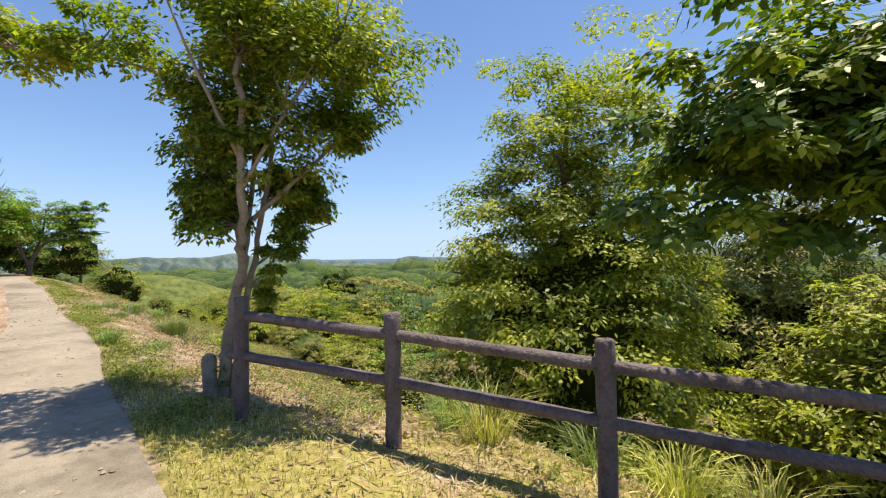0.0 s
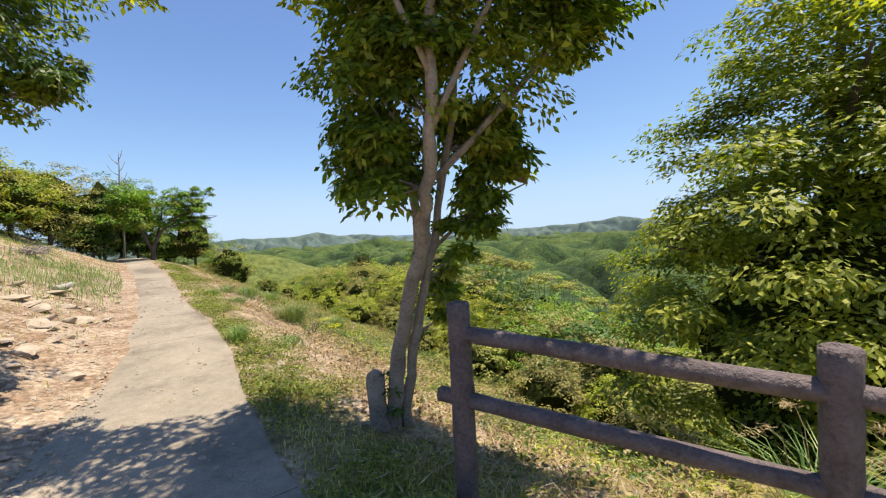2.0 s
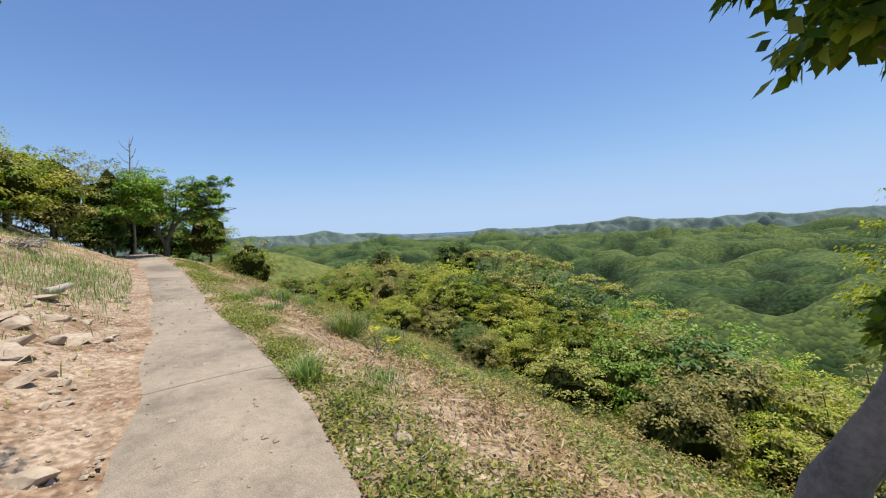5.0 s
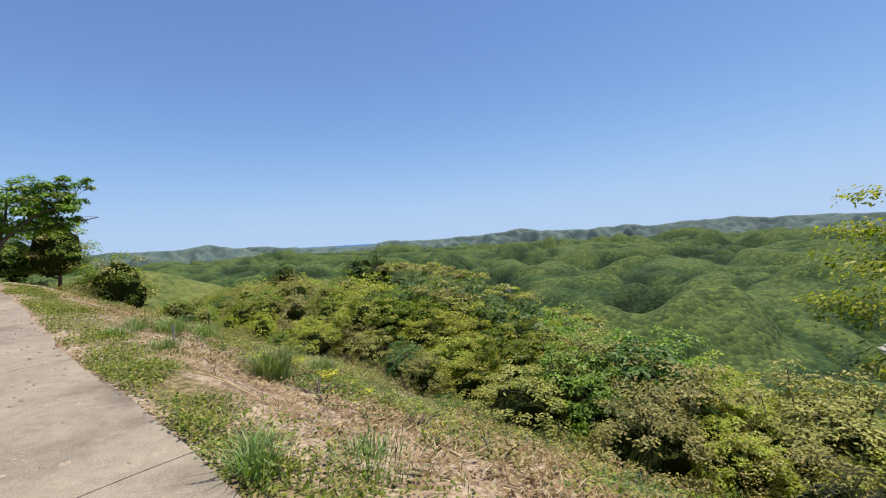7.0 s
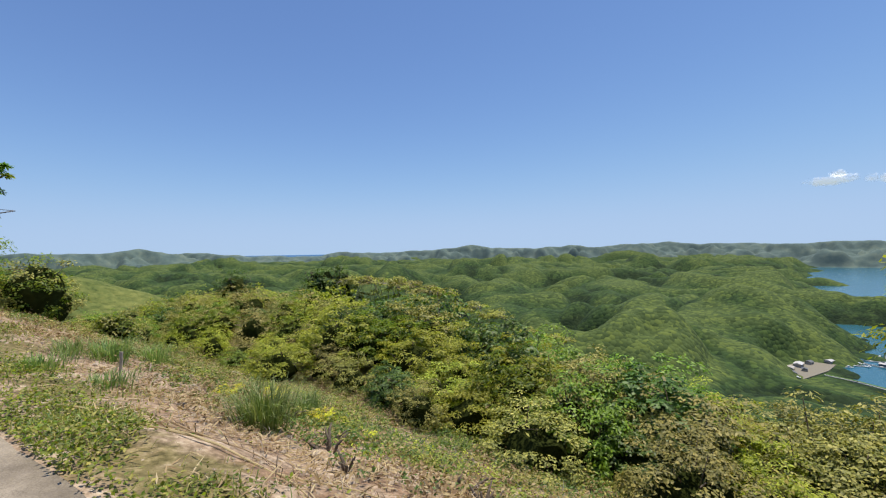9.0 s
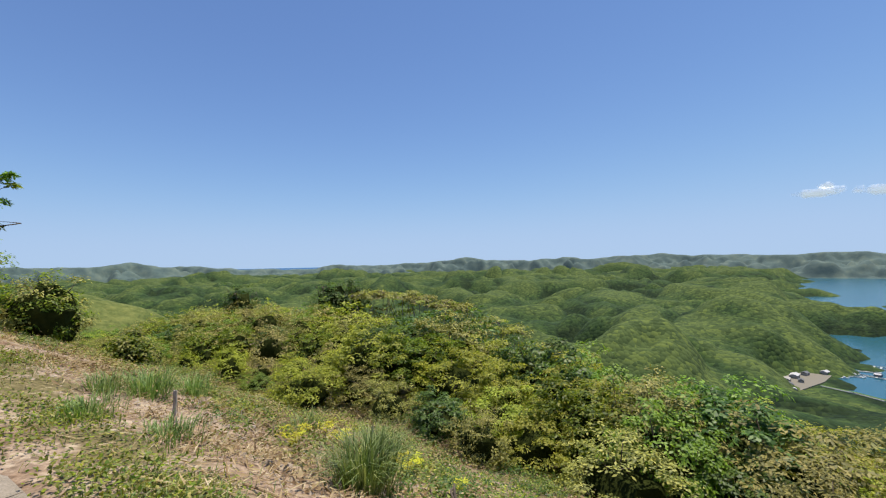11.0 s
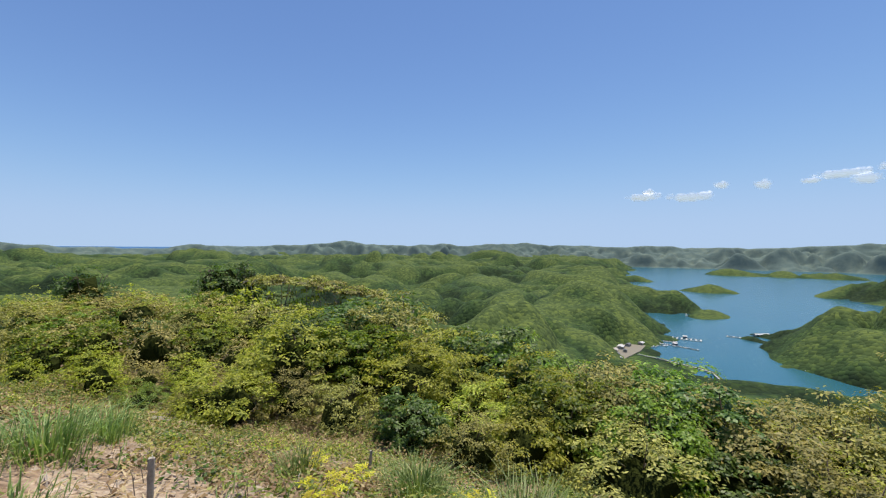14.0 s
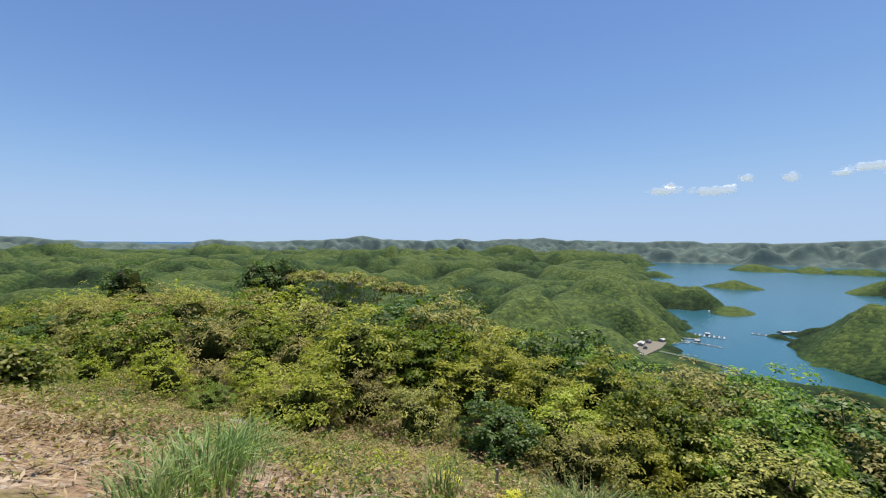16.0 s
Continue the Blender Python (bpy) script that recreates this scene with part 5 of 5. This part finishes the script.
# stumps, stakes and dead wood
def build_wood():
    gen = np.random.default_rng(560)
    root = empty("tree_stump", pose(-3.12, 5.60, ground_at(-3.12, 5.60)), "grey sawn tree stump beside the slender tree", "stump")
    v, f = tube([(0.03, 0.02, -0.2), (0, 0, 0.05), (-0.02, 0.0, 0.25), (-0.03, 0.01, 0.45), (-0.05, 0.01, 0.53)], [0.12, 0.098, 0.088, 0.092, 0.07], 12, gen=gen)
    part("trunk", mesh_of("trunk", v, f, [BARK], True), root)
    for at, rad in (((0.14, -0.02, 0.35), 0.09), ((0.12, 0.05, 0.5), 0.08), ((0.16, 0.0, 0.15), 0.08)):
        v, f = crown_arrays([at], [rad], 60, 0.05, 0.025, gen)
        part("sprout", mesh_of("sprout", v, f, [LEAF_DARK]), root)
    for s, m, h in ((15.9, 2.02, 0.36), (16.05, 5.38, 0.3)):
        x, y = place(s, m)
        me = log_mesh("stake", (0, 0, -0.15), (0.02, 0.0, h), 0.022, DEADWOOD, 561, 8)
        ob = new("stake", me)
        ob.matrix_world = pose(x, y, ground_at(x, y))
        tagged(ob, "short weathered wooden stake in the slope", "stake")
    # small burnt-looking stumps in the bare strip
    for s, m, h in ((12.5, 2.95, 0.18), (11.9, 2.7, 0.14), (10.6, 3.1, 0.16), (9.4, 3.0, 0.12), (13.1, 3.4, 0.12), (11.2, 3.5, 0.14), (14.2, 3.5, 0.12)):
        x, y = place(s, m)
        arr = []
        for q in range(6):
            d = gen.normal(size=2) * 0.07
            arr.append(tube(limb_points((d[0] * 0.4, d[1] * 0.4, -0.05), (d[0] * 1.8, d[1] * 1.8, h * gen.uniform(0.6, 1.2)), gen, 0.2, 4), [0.022, 0.018, 0.013, 0.008], 6, gen=gen))
        ob = empty("root_stump", pose(x, y, ground_at(x, y)), "small dark root stump of cut brush", "stump", "cut stumps on the strip")
        for v, f in arr:
            part("root", mesh_of("root", v, f, [BARK_DARK], True), ob)
    # long dry canes lying on the strip
    for s0, m0, s1, m1 in ((14.07, 1.05, 12.42, 1.65), (13.7, 1.2, 12.6, 1.75), (12.8, 1.5, 11.0, 2.3), (13.6, 1.6, 11.9, 2.0), (14.6, 2.3, 13.8, 3.3), (9.4, 1.8, 8.8, 2.5), (16.9, 4.6, 16.3, 5.2), (17.6, 5.6, 16.8, 6.1), (8.2, 2.0, 7.6, 2.9), (11.8, 1.9, 10.9, 1.7)):
        a, b = place(s0, m0), place(s1, m1)
        k = 9
        line = [(a[0] + (b[0] - a[0]) * t, a[1] + (b[1] - a[1]) * t, ground_at(a[0] + (b[0] - a[0]) * t, a[1] + (b[1] - a[1]) * t) + 0.02 + 0.02 * math.sin(t * 9)) for t in np.linspace(0, 1, k)]
        v, f = tube(line, np.linspace(0.011, 0.005, k), 6, gen=gen)
        tagged(new("dry_cane", mesh_of("dry_cane", v, f, [STRAW])), "long dry cane lying on the slope", "cane", "canes on the slope")
    # brushwood heap and grey log on the bank
    x, y = place(21.0, -3.4)
    root = empty("brushwood_heap", pose(x, y, ground_at(x, y)), "heap of grey cut brushwood on the bank", "brushwood")
    for q in range(42):
        a = gen.uniform(0, 6.28)
        c = np.array((gen.normal() * 0.22, gen.normal() * 0.22, abs(gen.normal()) * 0.14 + 0.03))
        d = np.array((math.cos(a), math.sin(a), gen.normal() * 0.25)) * gen.uniform(0.2, 0.5)
        v, f = tube(limb_points(c - d, c + d, gen, 0.1, 5), np.linspace(0.02, 0.008, 5), 5, gen=gen)
        part("stick", mesh_of("stick", v, f, [DEADWOOD], True), root)
    for s0, m0, s1, m1, r in ((16.9, -1.9, 15.5, -2.0, 0.07), (14.2, -2.6, 13.2, -2.5, 0.05), (22.4, 6.85, 21.9, 7.1, 0.08), (21.5, 7.1, 20.9, 7.35, 0.06)):
        a, b = place(s0, m0), place(s1, m1)
        me = log_mesh("fallen_log", (a[0], a[1], ground_at(*a) + r * 0.6), (b[0], b[1], ground_at(*b) + r * 0.6), r, DEADWOOD, 570, 10)
        tagged(new("fallen_log", me), "weathered grey log lying on the ground", "log")


build_wood()


# ---- the hamlet and the rafts in the bay ----
def plain(name, colour, rough=0.7):
    return rough_mat(name, tuple(c * 0.8 for c in colour), colour, 0.6, rough, 0.1, 0.02)


ROOF_WHITE, WALL_PALE, ROOF_DARK = plain("roof_white", (0.5, 0.5, 0.52)), plain("wall_pale", (0.38, 0.36, 0.33)), plain("roof_dark", (0.12, 0.13, 0.15))
EARTH, RAFT, HULL = plain("yard_earth", (0.20, 0.18, 0.14)), plain("raft_timber", (0.42, 0.42, 0.42)), plain("boat_hull", (0.8, 0.8, 0.8), 0.4)


def block(name, cx, cy, z, lx, ly, h, turn, mat, parent, ridge=0.0):
    """A house body or, with a ridge, a pitched roof with eaves."""
    bm = bmesh.new()
    if ridge:
        pts = [(-lx, -ly, 0), (lx, -ly, 0), (lx, ly, 0), (-lx, ly, 0), (-lx, 0, ridge), (lx, 0, ridge)]
        vs = [bm.verts.new((a / 2, b / 2, c)) for a, b, c in pts]
        for q in ((0, 1, 5, 4), (2, 3, 4, 5), (3, 0, 4), (1, 2, 5), (0, 3, 2, 1)):
            bm.faces.new([vs[i] for i in q])
    else:
        bmesh.ops.create_cube(bm, size=1)
        bmesh.ops.scale(bm, vec=(lx, ly, h), verts=bm.verts)
        bmesh.ops.translate(bm, vec=(0, 0, h / 2), verts=bm.verts)
        bmesh.ops.bevel(bm, geom=bm.edges[:], offset=0.06, segments=1)
    me = bpy.data.meshes.new(name)
    bm.to_mesh(me)
    bm.free()
    me.materials.append(mat)
    ob = part(name, me, parent)
    ob.matrix_local = pose(cx, cy, z, 0, 0, turn)
    return ob


def build_hamlet():
    gen = np.random.default_rng(700)
    yard_z = SEA + 2.0
    ring = [(444, 380), (512, 402), (556, 425), (566, 438), (528, 440), (505, 436), (470, 424), (444, 400)]
    bm = bmesh.new()
    lid = [bm.verts.new((x, y, yard_z)) for x, y in ring]
    foot = [bm.verts.new((x, y, SEA - 4)) for x, y in ring]
    bm.faces.new(lid)
    for k in range(len(ring)):
        bm.faces.new((foot[k], foot[(k + 1) % len(ring)], lid[(k + 1) % len(ring)], lid[k]))
    bmesh.ops.recalc_face_normals(bm, faces=bm.faces[:])
    me = bpy.data.meshes.new("quay")
    bm.to_mesh(me)
    bm.free()
    me.materials.append(EARTH)
    tagged(new("quay", me), "bare earth yard and quay by the water", "quay", kind="structure")
    for x, y, lx, ly, h, turn, roof in ((498, 425, 14, 8, 3.5, 30, ROOF_WHITE), (474, 415, 12, 7, 3.2, 35, WALL_PALE), (446, 388, 16, 8, 3.0, 60, ROOF_WHITE), (458, 398, 9, 6, 3.0, 50, ROOF_DARK), (520, 430, 9, 6, 3, 20, ROOF_DARK), (548, 428, 12, 7, 3.2, 15, ROOF_WHITE), (486, 408, 7, 5, 2.5, 40, ROOF_DARK)):
        root = empty("shed", pose(x, y, yard_z, 0, 0, turn), "small working shed with a pitched roof on the quay", "shed", "sheds by the bay")
        block("wall", 0, 0, 0, lx, ly, h, 0, WALL_PALE, root)
        block("roof", 0, 0, h, lx + 0.8, ly + 0.8, 0, 0, roof, root, 1.4)
        block("door", 0, -ly / 2 - 0.03, 0.1, 2.4, 0.12, 2.2, 0, ROOF_DARK, root)
    root = empty("shed", pose(797, 384, SEA + 0.6, 0, 0, -20), "white-roofed work shed at the foot of the headland", "shed", "sheds by the bay")
    block("wall", 0, 0, 0, 26, 7, 3.0, 0, WALL_PALE, root)
    block("roof", 0, 0, 3.0, 27, 8, 0, 0, ROOF_WHITE, root, 1.2)
    # breakwater of stone
    line = [(494, 392), (500, 365), (500, 337), (503, 315), (500, 296), (481, 277)]
    for (x0, y0), (x1, y1) in zip(line, line[1:]):
        d = math.hypot(x1 - x0, y1 - y0)
        root = empty("breakwater", pose((x0 + x1) / 2, (y0 + y1) / 2, SEA - 1, 0, 0, math.degrees(math.atan2(y1 - y0, x1 - x0))), "low stone breakwater grown with scrub", "breakwater")
        block("wall", 0, 0, 0, d + 1, 3.0, 2.6, 0, RAFT, root)
        block("crest", 0, 1.6, 0.4, d, 2.6, 2.6, 0, LEAF_DARK, root)
    # shellfish rafts
    for x, y, lx, ly, turn, n in ((655, 425, 40, 16, -60, 7), (594, 397, 50, 5, -80, 4), (750, 388, 44, 10, -70, 6), (566, 420, 30, 5, -35, 4), (610, 428, 26, 5, -45, 3)):
        root = empty("raft", pose(x, y, SEA + 0.25, 0, 0, turn), "grey timber shellfish raft floating in the bay", "raft", "rafts in the bay")
        for k in range(n):
            block("plank", (k / max(1, n - 1) - 0.5) * lx, 0, 0, 2.2, ly, 0.5, 0, RAFT, root)
        for k in (-0.45, 0.45):
            block("beam", 0, k * ly, -0.2, lx, 1.0, 0.5, 0, RAFT, root)
    block_at = ((662, 432, -60), (598, 407, -80))
    for x, y, turn in block_at:
        root = empty("raft_hut", pose(x, y, SEA + 0.8, 0, 0, turn), "small hut standing on a raft", "hut", "rafts in the bay")
        block("wall", 0, 0, 0, 6, 5, 2.4, 0, ROOF_DARK, root)
        block("roof", 0, 0, 2.4, 7, 6, 0, 0, ROOF_WHITE, root, 1.2)
    # boats
    for x, y, turn in ((560, 428, 20), (572, 424, 40), (583, 421, 10), (604, 414, 60), (556, 412, -20), (580, 409, 15), (630, 261, 160), (618, 250, 150), (638, 262, 120), (891, 573, 30), (585, 432, 70), (572, 433, 70)):
        big = 1.8 if x > 800 else 1.0
        root = empty("boat", pose(x, y, SEA - 0.2, 0, 0, turn), "small white fishing boat moored in the bay", "boat", "boats in the bay")
        L, W = 9 * big, 2.6 * big
        bm = bmesh.new()
        outline = [(-0.5, -0.4), (0.15, -0.5), (0.5, 0), (0.15, 0.5), (-0.5, 0.4)]
        lowv = [bm.verts.new((a * L * 0.9, b * W * 0.7, 0)) for a, b in outline]
        topv = [bm.verts.new((a * L, b * W, 1.1 * big)) for a, b in outline]
        bm.faces.new(lowv[::-1])
        bm.faces.new(topv)
        for k in range(5):
            bm.faces.new((lowv[k], lowv[(k + 1) % 5], topv[(k + 1) % 5], topv[k]))
        me = bpy.data.meshes.new("hull")
        bm.to_mesh(me)
        bm.free()
        me.materials.append(HULL)
        part("hull", me, root)
        block("cabin", -L * 0.15, 0, 1.1 * big, 2.2 * big, 1.6 * big, 1.5 * big, 0, HULL, root)


build_hamlet()


# ---- small clouds low over the bay ----
def cloud_mat():
    """Vapour that thins out towards its ragged rim."""
    mat, t, bsdf = nodes_of("cloud_vapour")
    tc = t.nodes.new("ShaderNodeTexCoord")
    rim = t.nodes.new("ShaderNodeVectorMath")
    rim.operation = "SUBTRACT"
    t.links.new(tc.outputs["Generated"], rim.inputs[0])
    rim.inputs[1].default_value = (0.5, 0.5, 0.42)
    flat = t.nodes.new("ShaderNodeVectorMath")
    flat.operation = "MULTIPLY"
    t.links.new(rim.outputs[0], flat.inputs[0])
    flat.inputs[1].default_value = (2, 0, 2)
    far = t.nodes.new("ShaderNodeVectorMath")
    far.operation = "LENGTH"
    t.links.new(flat.outputs[0], far.inputs[0])
    n = grain(t, tc.outputs["Object"], 0.011, 5, 0.6)
    thick = maths(t, "ADD", maths(t, "MULTIPLY", far.outputs["Value"], -0.55), n)
    soft = node(t, "ShaderNodeMapRange")
    soft.interpolation_type = "SMOOTHSTEP"
    soft.inputs["From Min"].default_value, soft.inputs["From Max"].default_value = 0.02, 0.33
    soft.inputs["To Max"].default_value = 0.95
    t.links.new(thick, soft.inputs["Value"])
    tr = t.nodes.new("ShaderNodeBsdfTransparent")
    bsdf.inputs["Base Color"].default_value = (0.95, 0.95, 0.96, 1)
    bsdf.inputs["Roughness"].default_value = 1.0
    # added glow, in place of sunlight scattered inside the cloud
    bsdf.inputs["Emission Color"].default_value = (0.9, 0.95, 1.0, 1)
    bsdf.inputs["Emission Strength"].default_value = 0.35
    mix = t.nodes.new("ShaderNodeMixShader")
    t.links.new(soft.outputs["Result"], mix.inputs["Fac"])
    t.links.new(tr.outputs[0], mix.inputs[1])
    t.links.new(bsdf.outputs[0], mix.inputs[2])
    t.links.new(mix.outputs[0], t.nodes["Material Output"].inputs["Surface"])
    return mat


def build_clouds():
    mat = cloud_mat()
    # azimuth, elevation, width and height in degrees
    for az, el, w, h in ((53.2, 6.75, 3.4, 1.1), (53.8, 7.3, 1.2, 1.0), (58.3, 6.5, 4.6, 1.2), (61.4, 7.7, 1.4, 1.0), (65.2, 7.5, 1.5, 1.2), (69.2, 7.4, 1.6, 0.7), (71.5, 7.9, 3.8, 1.0), (73.2, 7.3, 2.0, 1.2), (75.2, 8.3, 2.2, 1.0), (77.6, 8.1, 2.2, 1.0)):
        r = 4800
        a = radians(az)
        k = 17
        u, q = np.meshgrid(np.linspace(-1, 1, k), np.linspace(-1, 1, k), indexing="ij")
        w, h = 1.45 * w, 1.2 * h
        v = np.stack([u * radians(w) * r * 0.5, 40 * (u * u + q * q), q * radians(h) * r * 0.5], -1).reshape(-1, 3)
        i, j = np.meshgrid(np.arange(k - 1), np.arange(k - 1), indexing="ij")
        f = np.stack([i * k + j, (i + 1) * k + j, (i + 1) * k + j + 1, i * k + j + 1], -1).reshape(-1, 4)
        ob = new("cloud", mesh_of("cloud", v, f, [mat], True))
        ob.matrix_world = pose(EYE[0] + r * math.sin(a), EYE[1] + r * math.cos(a), 1.5 + r * math.tan(radians(el)), 0, 0, -az)
        ob.visible_shadow = False
        tagged(ob, "small white fair-weather cloud low over the bay", "cloud", "clouds")


build_clouds()
